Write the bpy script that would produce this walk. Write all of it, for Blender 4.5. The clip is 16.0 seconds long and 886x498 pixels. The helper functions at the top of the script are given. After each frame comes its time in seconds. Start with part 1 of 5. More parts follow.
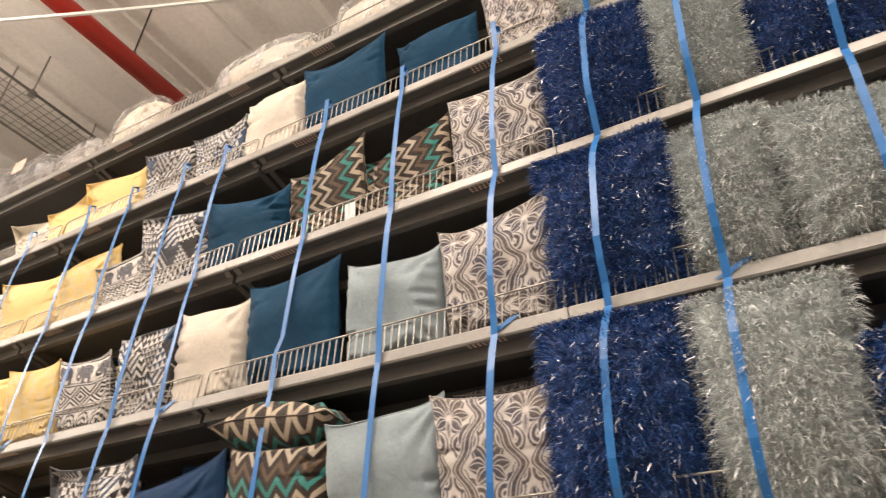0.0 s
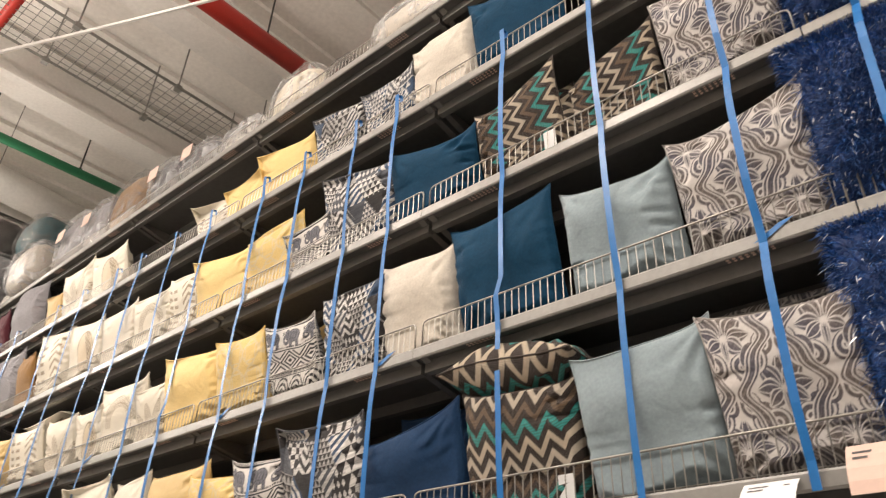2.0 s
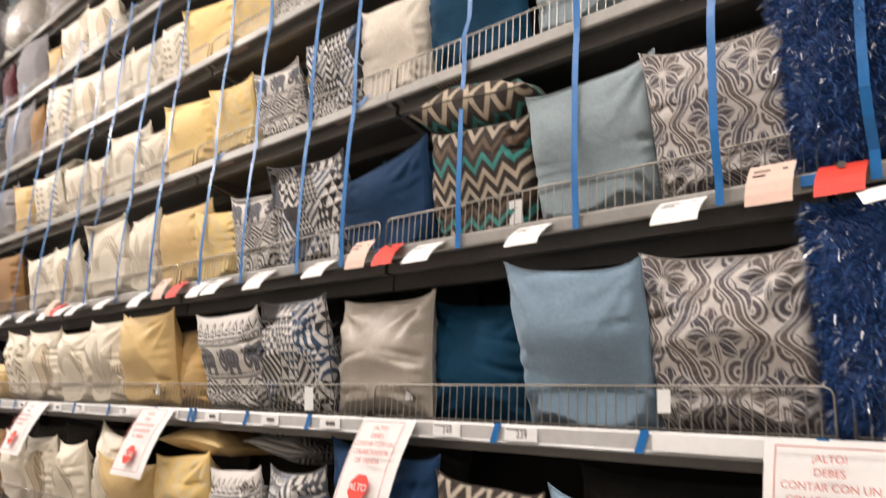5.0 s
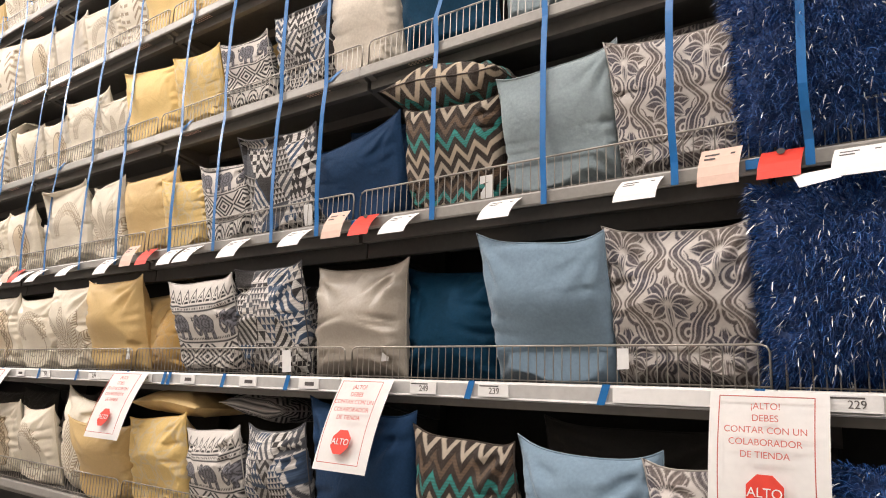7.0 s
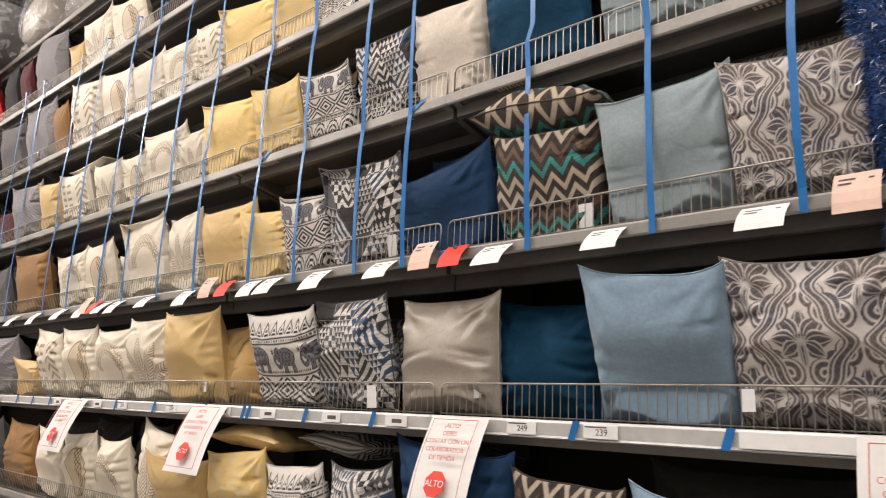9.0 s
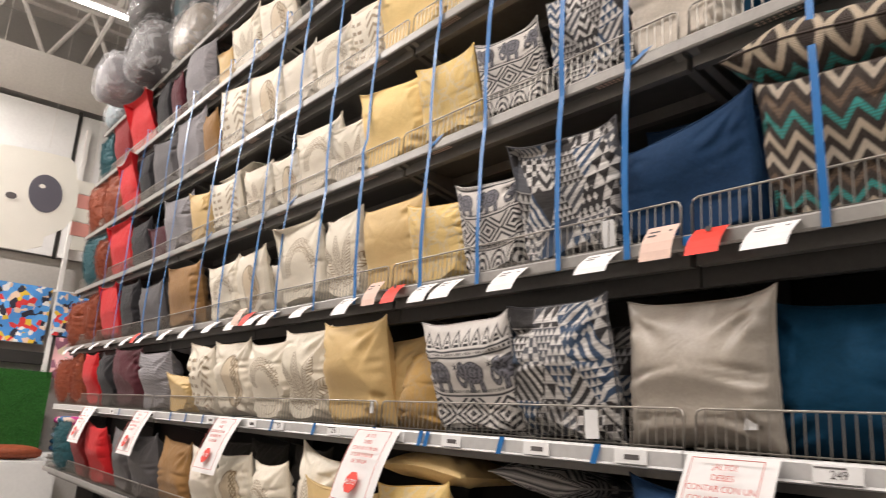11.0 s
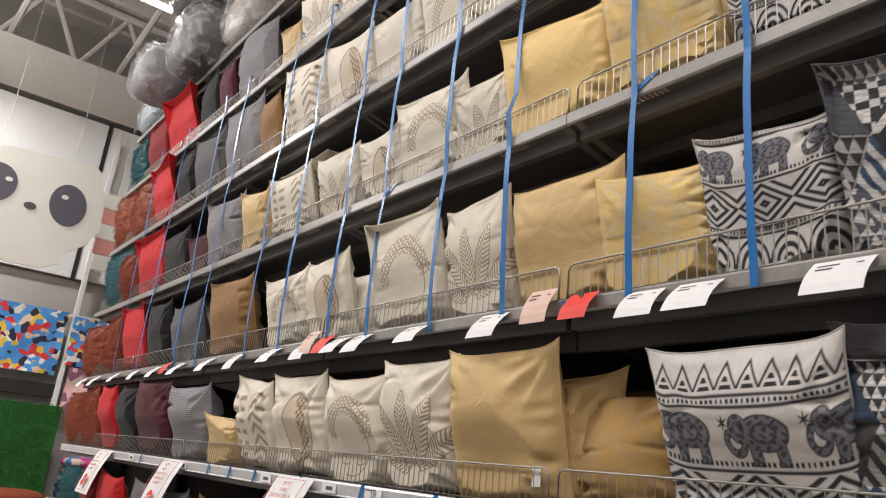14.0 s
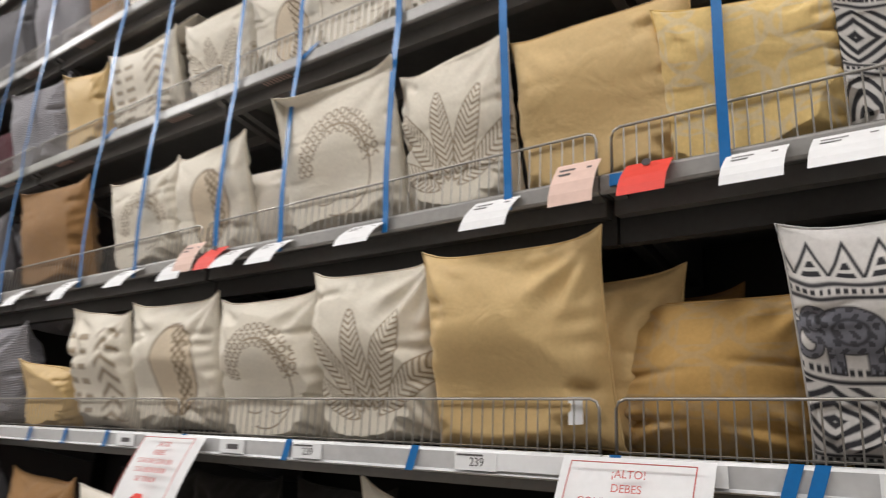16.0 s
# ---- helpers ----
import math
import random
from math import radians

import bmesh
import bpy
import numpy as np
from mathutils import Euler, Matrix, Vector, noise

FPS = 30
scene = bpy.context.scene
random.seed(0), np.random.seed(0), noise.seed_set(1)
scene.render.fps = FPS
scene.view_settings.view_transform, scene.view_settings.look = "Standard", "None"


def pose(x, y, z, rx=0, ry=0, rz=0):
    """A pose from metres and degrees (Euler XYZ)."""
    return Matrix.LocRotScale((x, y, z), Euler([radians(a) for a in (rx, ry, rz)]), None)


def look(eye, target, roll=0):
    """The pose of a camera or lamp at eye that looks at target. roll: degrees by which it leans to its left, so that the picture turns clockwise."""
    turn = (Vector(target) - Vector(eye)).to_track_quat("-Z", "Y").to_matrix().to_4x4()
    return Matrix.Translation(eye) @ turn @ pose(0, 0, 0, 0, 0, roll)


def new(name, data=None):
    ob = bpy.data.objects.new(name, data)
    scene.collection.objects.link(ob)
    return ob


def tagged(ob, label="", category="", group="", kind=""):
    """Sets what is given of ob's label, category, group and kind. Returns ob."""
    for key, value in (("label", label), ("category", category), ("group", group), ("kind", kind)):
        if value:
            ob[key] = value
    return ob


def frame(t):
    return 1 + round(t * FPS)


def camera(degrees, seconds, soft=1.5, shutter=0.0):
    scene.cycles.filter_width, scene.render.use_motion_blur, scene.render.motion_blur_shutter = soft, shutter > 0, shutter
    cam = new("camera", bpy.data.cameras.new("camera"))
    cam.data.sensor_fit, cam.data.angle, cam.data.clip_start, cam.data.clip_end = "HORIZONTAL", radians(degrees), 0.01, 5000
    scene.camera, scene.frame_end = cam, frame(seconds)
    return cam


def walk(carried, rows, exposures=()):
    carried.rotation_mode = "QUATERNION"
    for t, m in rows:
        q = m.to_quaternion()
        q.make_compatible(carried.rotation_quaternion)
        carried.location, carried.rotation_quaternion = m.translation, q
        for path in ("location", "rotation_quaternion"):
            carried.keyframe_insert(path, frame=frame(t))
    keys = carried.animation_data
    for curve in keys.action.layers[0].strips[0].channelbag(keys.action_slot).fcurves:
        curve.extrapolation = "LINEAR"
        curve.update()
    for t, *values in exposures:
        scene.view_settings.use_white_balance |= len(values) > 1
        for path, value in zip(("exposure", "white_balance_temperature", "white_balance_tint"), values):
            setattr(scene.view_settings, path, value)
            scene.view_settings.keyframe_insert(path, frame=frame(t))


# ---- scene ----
cam = camera(62.4, 16.0, soft=1.0, shutter=0.4)
PATH = [
    (0, (0.766, -1.698, 1.634), (-0.107, -0.299, 2.766), 2.4),
    (0.5, (0.665, -1.716, 1.641), (-0.29, -0.373, 2.775), 2.8),
    (1, (0.512, -1.731, 1.641), (-0.501, -0.417, 2.758), 2.6),
    (1.5, (0.406, -1.73, 1.634), (-0.668, -0.446, 2.728), 2.6),
    (2, (0.362, -1.725, 1.615), (-0.79, -0.468, 2.66), 2.3),
    (2.5, (0.42, -1.686, 1.61), (-0.861, -0.513, 2.6), 2.4),
    (3, (0.492, -1.63, 1.585), (-0.891, -0.547, 2.541), 3.5),
    (3.5, (0.53, -1.599, 1.558), (-0.914, -0.532, 2.44), 4.5),
    (4, (0.541, -1.582, 1.513), (-0.922, -0.445, 2.265), 5.1),
    (4.5, (0.56, -1.588, 1.469), (-0.87, -0.346, 2.11), 4.5),
    (5, (0.563, -1.697, 1.471), (-0.764, -0.274, 1.936), 3.0),
    (5.2, (0.56, -1.725, 1.469), (-0.735, -0.25, 1.854), 2.8),
    (7.5, (0.595, -1.915, 1.463), (-0.618, -0.368, 1.832), 1.9),
    (8, (0.581, -1.921, 1.485), (-0.669, -0.408, 1.87), 1.9),
    (8.5, (0.528, -1.911, 1.491), (-0.773, -0.452, 1.915), 2.2),
    (8.7, (0.486, -1.928, 1.487), (-0.817, -0.473, 1.917), 2.4),
    (10.8, (-0.13, -1.744, 1.499), (-1.625, -0.506, 1.981), 3.5),
    (11, (-0.196, -1.74, 1.499), (-1.727, -0.543, 1.972), 3.8),
    (11.5, (-0.37, -1.676, 1.537), (-1.985, -0.611, 2.042), 5.0),
    (12, (-0.56, -1.59, 1.561), (-2.187, -0.593, 2.161), 6.5),
    (12.5, (-0.774, -1.647, 1.548), (-2.364, -0.617, 2.189), 7.2),
    (13, (-1.031, -1.72, 1.551), (-2.59, -0.638, 2.183), 6.3),
    (13.5, (-1.197, -1.639, 1.529), (-2.742, -0.528, 2.143), 6.3),
    (14, (-1.341, -1.519, 1.54), (-2.878, -0.383, 2.131), 6.0),
    (14.5, (-1.528, -1.497, 1.516), (-3.047, -0.327, 2.084), 6.0),
    (15, (-1.786, -1.544, 1.522), (-3.243, -0.286, 2.063), 4.6),
    (15.5, (-1.979, -1.505, 1.492), (-3.363, -0.152, 1.997), 3.8),
    (16, (-2.154, -1.375, 1.495), (-3.345, 0.15, 2.001), 2.5),
]
walk(cam, [(t, look(eye, target, roll)) for t, eye, target, roll in PATH], [(0, -0.22, 7250, 16), (1, -0.32, 7000, 14), (2, -0.42, 6800, 13), (3.5, -0.56, 6500, 11), (4.5, -0.52, 6550, 13), (5, -0.42, 6550, 14), (7.5, -0.48, 6550, 14), (8.5, -0.6, 6550, 14), (11, -0.62, 6450, 14), (12, -0.84, 6250, 13), (14.5, -1.0, 6100, 12), (16, -1.0, 5950, 10)])


# ---- world, lamps ----
world = bpy.data.worlds.new("store_air")
scene.world = world
world.use_nodes = True
world.node_tree.nodes["Background"].inputs[0].default_value = (1.0, 0.93, 0.86, 1)
world.node_tree.nodes["Background"].inputs[1].default_value = 0.25
LAMP_W = 105.0


def area_lamp(x, y, z, sx, sy, watts, up=False, col=(1.0, 0.94, 0.87)):
    d = bpy.data.lights.new("tube_and_fill_light", "AREA")
    d.shape, d.size, d.size_y, d.energy, d.color = "RECTANGLE", sx, sy, watts, col
    ob = new("tube_and_fill_light", d)
    ob.matrix_world = pose(x, y, z, 180 if up else 0)
    return ob


# ---- materials ----
def mat_new(name):
    m = bpy.data.materials.new(name)
    m.use_nodes = True
    nt = m.node_tree
    return m, nt, nt.nodes["Principled BSDF"]


def node(nt, kind, **kw):
    n = nt.nodes.new(kind)
    for k, v in kw.items():
        if k in n.inputs:
            n.inputs[k].default_value = v
    return n


def coords(nt, which="Object"):
    return nt.nodes.new("ShaderNodeTexCoord").outputs[which]


def varied(nt, bsdf, col, amount=0.25, scale=6.0, fine=60.0, source=None):
    """Colour with blotches at two scales."""
    co = coords(nt)
    n1, n2 = node(nt, "ShaderNodeTexNoise", Scale=scale, Detail=4.0), node(nt, "ShaderNodeTexNoise", Scale=fine, Detail=2.0)
    nt.links.new(co, n1.inputs["Vector"]), nt.links.new(co, n2.inputs["Vector"])
    add = node(nt, "ShaderNodeMath")
    add.operation = "ADD"
    nt.links.new(n1.outputs["Fac"], add.inputs[0]), nt.links.new(n2.outputs["Fac"], add.inputs[1])
    rng = node(nt, "ShaderNodeMapRange")
    rng.inputs["From Min"].default_value, rng.inputs["From Max"].default_value = 0.6, 1.4
    rng.inputs["To Min"].default_value, rng.inputs["To Max"].default_value = 1 - amount, 1 + amount
    nt.links.new(add.outputs[0], rng.inputs["Value"])
    mul = node(nt, "ShaderNodeVectorMath")
    mul.operation = "MULTIPLY"
    if source is None:
        mul.inputs[0].default_value = col
    else:
        nt.links.new(source, mul.inputs[0])
    nt.links.new(rng.outputs[0], mul.inputs[1])
    nt.links.new(mul.outputs[0], bsdf.inputs["Base Color"])
    return n1, n2


def fabric(name, col, rough=0.85, weave=420.0, bump=0.25, sheen=0.3, amount=0.14, dyed=False, gloss=0.3, ribs=0.0):
    m, nt, b = mat_new(name)
    src = None
    if dyed:
        a = nt.nodes.new("ShaderNodeVertexColor")
        a.layer_name = "dye"
        src = a.outputs["Color"]
    varied(nt, b, col, amount, 9.0, 110.0, src)
    b.inputs["Roughness"].default_value = rough
    b.inputs["Specular IOR Level"].default_value = gloss
    b.inputs["Sheen Weight"].default_value = sheen
    b.inputs["Sheen Roughness"].default_value = 0.4
    co = coords(nt)
    w1, w2 = node(nt, "ShaderNodeTexWave", Scale=weave, Distortion=1.0), node(nt, "ShaderNodeTexWave", Scale=weave, Distortion=1.0)
    w1.bands_direction, w2.bands_direction = "X", "Z"
    fold = node(nt, "ShaderNodeTexNoise", Scale=11.0, Detail=3.0, Distortion=0.8)
    for n in (w1, w2, fold):
        nt.links.new(co, n.inputs["Vector"])
    add = node(nt, "ShaderNodeMath")
    add.operation = "ADD"
    nt.links.new(w1.outputs["Fac"], add.inputs[0]), nt.links.new(w2.outputs["Fac"], add.inputs[1])
    b1 = node(nt, "ShaderNodeBump", Strength=bump, Distance=0.0012)
    nt.links.new(add.outputs[0], b1.inputs["Height"])
    b2 = node(nt, "ShaderNodeBump", Strength=0.45, Distance=0.012)
    nt.links.new(fold.outputs["Fac"], b2.inputs["Height"]), nt.links.new(b1.outputs[0], b2.inputs["Normal"])
    last = b2
    if ribs:
        w = node(nt, "ShaderNodeTexWave", Scale=ribs, Distortion=6.0)
        w.bands_direction = "Z"
        nt.links.new(co, w.inputs["Vector"])
        b3 = node(nt, "ShaderNodeBump", Strength=0.5, Distance=0.005)
        nt.links.new(w.outputs["Fac"], b3.inputs["Height"]), nt.links.new(b2.outputs[0], b3.inputs["Normal"])
        last = b3
    nt.links.new(last.outputs[0], b.inputs["Normal"])
    return m


def solid(name, col, rough=0.5, metal=0.0, amount=0.15, scale=5.0, fine=70.0, bump=0.1, gloss=0.5):
    m, nt, b = mat_new(name)
    n1, n2 = varied(nt, b, col, amount, scale, fine)
    b.inputs["Roughness"].default_value, b.inputs["Metallic"].default_value = rough, metal
    b.inputs["Specular IOR Level"].default_value = gloss
    bp = node(nt, "ShaderNodeBump", Strength=bump, Distance=0.002)
    nt.links.new(n2.outputs["Fac"], bp.inputs["Height"]), nt.links.new(bp.outputs[0], b.inputs["Normal"])
    return m


def plastic_film(name, col, alpha):
    m, nt, b = mat_new(name)
    b.inputs["Base Color"].default_value = (*col, 1)
    b.inputs["Roughness"].default_value = 0.12
    co = coords(nt)
    n = node(nt, "ShaderNodeTexNoise", Scale=9.0, Detail=3.0, Distortion=1.2)
    nt.links.new(co, n.inputs["Vector"])
    bp = node(nt, "ShaderNodeBump", Strength=1.0, Distance=0.03)
    nt.links.new(n.outputs["Fac"], bp.inputs["Height"]), nt.links.new(bp.outputs[0], b.inputs["Normal"])
    ramp = node(nt, "ShaderNodeMapRange")
    ramp.inputs["From Min"].default_value, ramp.inputs["From Max"].default_value = 0.4, 0.75
    ramp.inputs["To Min"].default_value, ramp.inputs["To Max"].default_value = alpha, min(1, alpha + 0.45)
    nt.links.new(n.outputs["Fac"], ramp.inputs["Value"]), nt.links.new(ramp.outputs[0], b.inputs["Alpha"])
    return m


def glow(name, col, strength):
    m, nt, b = mat_new(name)
    b.inputs["Emission Color"].default_value, b.inputs["Emission Strength"].default_value = (*col, 1), strength
    return m


M = {
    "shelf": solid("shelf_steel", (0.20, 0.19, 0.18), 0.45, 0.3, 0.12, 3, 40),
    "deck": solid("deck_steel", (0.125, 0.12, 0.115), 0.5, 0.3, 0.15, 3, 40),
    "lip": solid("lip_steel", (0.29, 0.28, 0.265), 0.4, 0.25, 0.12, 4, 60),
    "rail": solid("rail_plastic", (0.60, 0.60, 0.60), 0.3, 0.1, 0.1, 4, 50),
    "back": solid("back_panel", (0.036, 0.034, 0.032), 0.7, 0.0, 0.2),
    "wire": solid("wire_zinc", (0.36, 0.34, 0.31), 0.35, 0.8, 0.1),
    "strap": solid("strap_plastic", (0.010, 0.145, 0.42), 0.35, 0.0, 0.1, 12, 90),
    "paper": solid("paper", (0.78, 0.78, 0.78), 0.8, 0.0, 0.04),
    "cardred": solid("red_card", (0.72, 0.05, 0.03), 0.6, 0.0, 0.06),
    "cardpink": solid("pink_card", (0.72, 0.52, 0.44), 0.75, 0.0, 0.05),
    "ink": solid("grey_ink", (0.10, 0.09, 0.09), 0.8),
    "inkred": solid("red_ink", (0.58, 0.16, 0.14), 0.8),
    "ceiling": solid("roof_paint", (0.74, 0.70, 0.65), 0.8, 0.0, 0.12, 1.2, 20),
    "beam": solid("beam_paint", (0.68, 0.65, 0.61), 0.6, 0.0, 0.1, 2, 30),
    "duct": solid("duct_wrap", (0.70, 0.68, 0.64), 0.55, 0.0, 0.1, 3, 25),
    "pipered": solid("pipe_red", (0.42, 0.03, 0.02), 0.45, 0.0, 0.12),
    "pipegreen": solid("pipe_green", (0.02, 0.16, 0.07), 0.45, 0.0, 0.12),
    "dark": solid("dark_metal", (0.05, 0.048, 0.045), 0.5, 0.6),
    "steel": solid("galvanised", (0.28, 0.27, 0.25), 0.45, 0.7),
    "wall": solid("wall_paint", (0.45, 0.43, 0.40), 0.4, 0.0, 0.08, 1.5, 30),
    "board": solid("white_board", (0.80, 0.80, 0.79), 0.14, 0.0, 0.05, 2, 30),
    "floor": solid("floor_concrete", (0.36, 0.34, 0.31), 0.35, 0.0, 0.15, 1.0, 14),
    "pandawhite": solid("sign_white", (0.82, 0.80, 0.72), 0.5, 0.0, 0.03),
    "pandagrey": solid("sign_grey", (0.10, 0.095, 0.12), 0.5, 0.0, 0.05),
    "pandapink": solid("sign_pink", (0.75, 0.33, 0.28), 0.5, 0.0, 0.05),
    "tube": glow("tube_glow", (1.0, 0.95, 0.88), 14.0),
    "grass": solid("turf", (0.03, 0.16, 0.025), 0.9, 0.0, 0.4, 30, 200, 0.8),
    "pole": solid("pole_white", (0.82, 0.81, 0.79), 0.4, 0.1, 0.05),
}

F = {
    "lblue": fabric("cotton_light_blue", (0.20, 0.295, 0.39), 0.8),
    "lgrey": fabric("cotton_pale_grey_green", (0.27, 0.335, 0.365), 0.8),
    "teal": fabric("velvet_teal", (0.004, 0.043, 0.092), 0.75, 500, 0.15, 0.02, 0.2, gloss=0.15),
    "navy": fabric("velvet_navy", (0.012, 0.040, 0.10), 0.75, 500, 0.15, 0.03, 0.2, gloss=0.15),
    "cream": fabric("suede_cream", (0.66, 0.60, 0.52), 0.8),
    "tan": fabric("satin_greige", (0.36, 0.32, 0.27), 0.38, 600, 0.1, 0.1, 0.12, gloss=0.7),
    "mustard": fabric("suede_mustard", (0.60, 0.425, 0.19), 0.6, 600, 0.1, 0.1, 0.07, gloss=0.4),
    "yellow": fabric("suede_yellow", (0.80, 0.58, 0.24), 0.65, 600, 0.1, 0.1, 0.07, gloss=0.4),
    "ivory": fabric("linen_ivory", (0.74, 0.68, 0.58), 0.65, 500, 0.15, 0.2, 0.07),
    "red": fabric("plush_red", (0.50, 0.008, 0.012), 0.8, sheen=0.08),
    "dred": fabric("plush_dark_red", (0.20, 0.008, 0.010), 0.8, sheen=0.08),
    "black": fabric("plush_black", (0.016, 0.015, 0.018), 0.85, sheen=0.1),
    "maroon": fabric("plush_maroon", (0.075, 0.010, 0.018), 0.8, sheen=0.1),
    "grey": fabric("plush_grey", (0.105, 0.10, 0.105), 0.85, sheen=0.1),
    "greyknit": fabric("knit_grey", (0.26, 0.25, 0.265), 0.85, ribs=30.0, sheen=0.1),
    "brown": fabric("plush_brown", (0.27, 0.145, 0.05), 0.75, sheen=0.1),
    "charcoal": fabric("cotton_charcoal", (0.06, 0.055, 0.05), 0.85, sheen=0.1),
    "dyed": fabric("printed_cotton", (1, 1, 1), 0.85, 420, 0.3, 0.15, 0.10, dyed=True),
    "dyedknit": fabric("printed_knit", (1, 1, 1), 0.9, 160, 0.9, 0.15, 0.14, dyed=True),
    "dyedshine": fabric("printed_foil", (1, 1, 1), 0.6, 420, 0.25, 0.1, 0.08, dyed=True, gloss=0.6),
    "shagnavy": solid("fibre_navy", (0.009, 0.048, 0.18), 0.55, 0.0, 0.3, 20, 90),
    "shaggrey": solid("fibre_grey", (0.47, 0.52, 0.52), 0.5, 0.0, 0.25, 20, 90),
    "shagteal": solid("fibre_teal", (0.010, 0.085, 0.105), 0.6, 0.0, 0.3, 20, 90),
    "rust": solid("fibre_rust", (0.26, 0.055, 0.018), 0.6, 0.0, 0.3, 20, 90),
    # lighter copy of the navy fibre: highlights on the pile, put into colour
    "navyhighlight": solid("fibre_navy_highlight", (0.03, 0.13, 0.42), 0.4, 0.0, 0.2, 20, 90),
    "palegrey": solid("fibre_pale_grey", (0.68, 0.72, 0.72), 0.3, 0.0, 0.2, 20, 90),
    "tinsel": solid("fibre_tinsel", (0.90, 0.92, 0.95), 0.25, 0.3, 0.1),
}


# ---- mesh helpers ----
def mesh_from(name, verts, faces, mats, smooth=False, mat_index=None):
    me = bpy.data.meshes.new(name)
    me.from_pydata([tuple(v) for v in verts], [], [tuple(f) for f in faces])
    for m in mats:
        me.materials.append(m)
    if smooth:
        me.polygons.foreach_set("use_smooth", [True] * len(me.polygons))
    if mat_index is not None:
        me.polygons.foreach_set("material_index", mat_index)
    me.update()
    return me


def child(name, me, parent, label=""):
    ob = new(name, me)
    if parent is not None:
        ob.parent = parent
    if label:
        ob["label"] = label
    return ob


class Soup:
    """Collects boxes, tubes and sheets into one mesh."""

    def __init__(self):
        self.v, self.f = [], []

    def box(self, x0, x1, y0, y1, z0, z1, bevel=0.0):
        b = len(self.v)
        if bevel <= 0:
            self.v += [(x, y, z) for z in (z0, z1) for x, y in ((x0, y0), (x1, y0), (x1, y1), (x0, y1))]
            self.f += [(b + 3, b + 2, b + 1, b), (b + 4, b + 5, b + 6, b + 7)]
            self.f += [(b + i, b + (i + 1) % 4, b + 4 + (i + 1) % 4, b + 4 + i) for i in range(4)]
            return self
        bm = bmesh.new()
        bmesh.ops.create_cube(bm, size=1)
        for q in bm.verts:
            q.co = Vector((x0 + (q.co.x + 0.5) * (x1 - x0), y0 + (q.co.y + 0.5) * (y1 - y0), z0 + (q.co.z + 0.5) * (z1 - z0)))
        bmesh.ops.bevel(bm, geom=bm.edges[:], offset=bevel, segments=2, affect="EDGES")
        bm.verts.index_update()
        self.v += [tuple(q.co) for q in bm.verts]
        self.f += [tuple(b + q.index for q in p.verts) for p in bm.faces]
        bm.free()
        return self

    def tube(self, pts, r, sides=6, caps=True):
        pts = [Vector(p) for p in pts]
        b = len(self.v)
        for i, p in enumerate(pts):
            d = (pts[min(i + 1, len(pts) - 1)] - pts[max(i - 1, 0)]).normalized()
            a = d.cross(Vector((0.31, 0.17, 0.93)) if abs(d.z) < 0.9 else Vector((1, 0, 0))).normalized()
            c = d.cross(a)
            for k in range(sides):
                t = 2 * math.pi * k / sides
                self.v.append(tuple(p + r * (math.cos(t) * a + math.sin(t) * c)))
        for i in range(len(pts) - 1):
            for k in range(sides):
                q = b + i * sides
                self.f.append((q + k, q + (k + 1) % sides, q + sides + (k + 1) % sides, q + sides + k))
        if caps:
            self.f.append(tuple(b + k for k in reversed(range(sides))))
            self.f.append(tuple(b + (len(pts) - 1) * sides + k for k in range(sides)))
        return self

    def sheet(self, rows):
        """A grid of points, row by row."""
        b, n = len(self.v), len(rows[0])
        for r in rows:
            self.v += [tuple(p) for p in r]
        for i in range(len(rows) - 1):
            for k in range(n - 1):
                q = b + i * n + k
                self.f.append((q, q + 1, q + n + 1, q + n))
        return self

    def poly(self, pts, extrude):
        """A flat outline, pushed through by the vector extrude."""
        b, n, e = len(self.v), len(pts), Vector(extrude)
        self.v += [tuple(p) for p in pts] + [tuple(Vector(p) + e) for p in pts]
        self.f += [tuple(b + i for i in range(n)), tuple(b + n + i for i in reversed(range(n)))]
        self.f += [(b + i, b + n + i, b + n + (i + 1) % n, b + (i + 1) % n) for i in range(n)]
        return self

    def mesh(self, name, mat, smooth=False):
        return mesh_from(name, self.v, self.f, [mat], smooth)


def place(name, soup, mat, label="", category="", group="", kind="", smooth=False):
    return tagged(new(name, soup.mesh(name, mat, smooth)), label, category, group, kind)


def empty(name, loc, label="", category="", group="", kind=""):
    ob = new(name)
    ob.location = loc
    ob.empty_display_size = 0.05
    return tagged(ob, label, category, group, kind)


# ---- setting ----
place("floor", Soup().box(-13, 6, -3.6, 2.6, -0.1, 0), M["floor"], "polished grey concrete shop floor", "floor", kind="structure")
place("wall_north", Soup().box(-13, 6, 2.4, 2.6, 0, 7.6), M["wall"], "plain grey painted store wall behind the rack", "wall", kind="structure")
# the south and east walls are never seen; added to enclose the light
place("wall_south", Soup().box(-13, 6, -3.8, -3.6, 0, 7.6), M["wall"], "plain unseen wall added to close the aisle side", "wall", kind="structure")
place("wall_west", Soup().box(-13.2, -13, -3.6, 2.4, 0, 7.6), M["wall"], "grey painted end wall of the store", "wall", kind="structure")
place("wall_east", Soup().box(6, 6.2, -3.8, 2.6, 0, 7.6), M["wall"], "plain unseen wall added to close the east end", "wall", kind="structure")

roof = Soup().box(-13, 6, -3.6, 2.4, 7.6, 7.7)
for k in range(24):
    x = -12.8 + k * 0.8
    roof.box(x, x + 0.28, -3.6, 2.4, 7.545, 7.604)
place("ceiling", roof, M["ceiling"], "off-white ribbed metal roof deck seen from below", "ceiling", kind="structure")


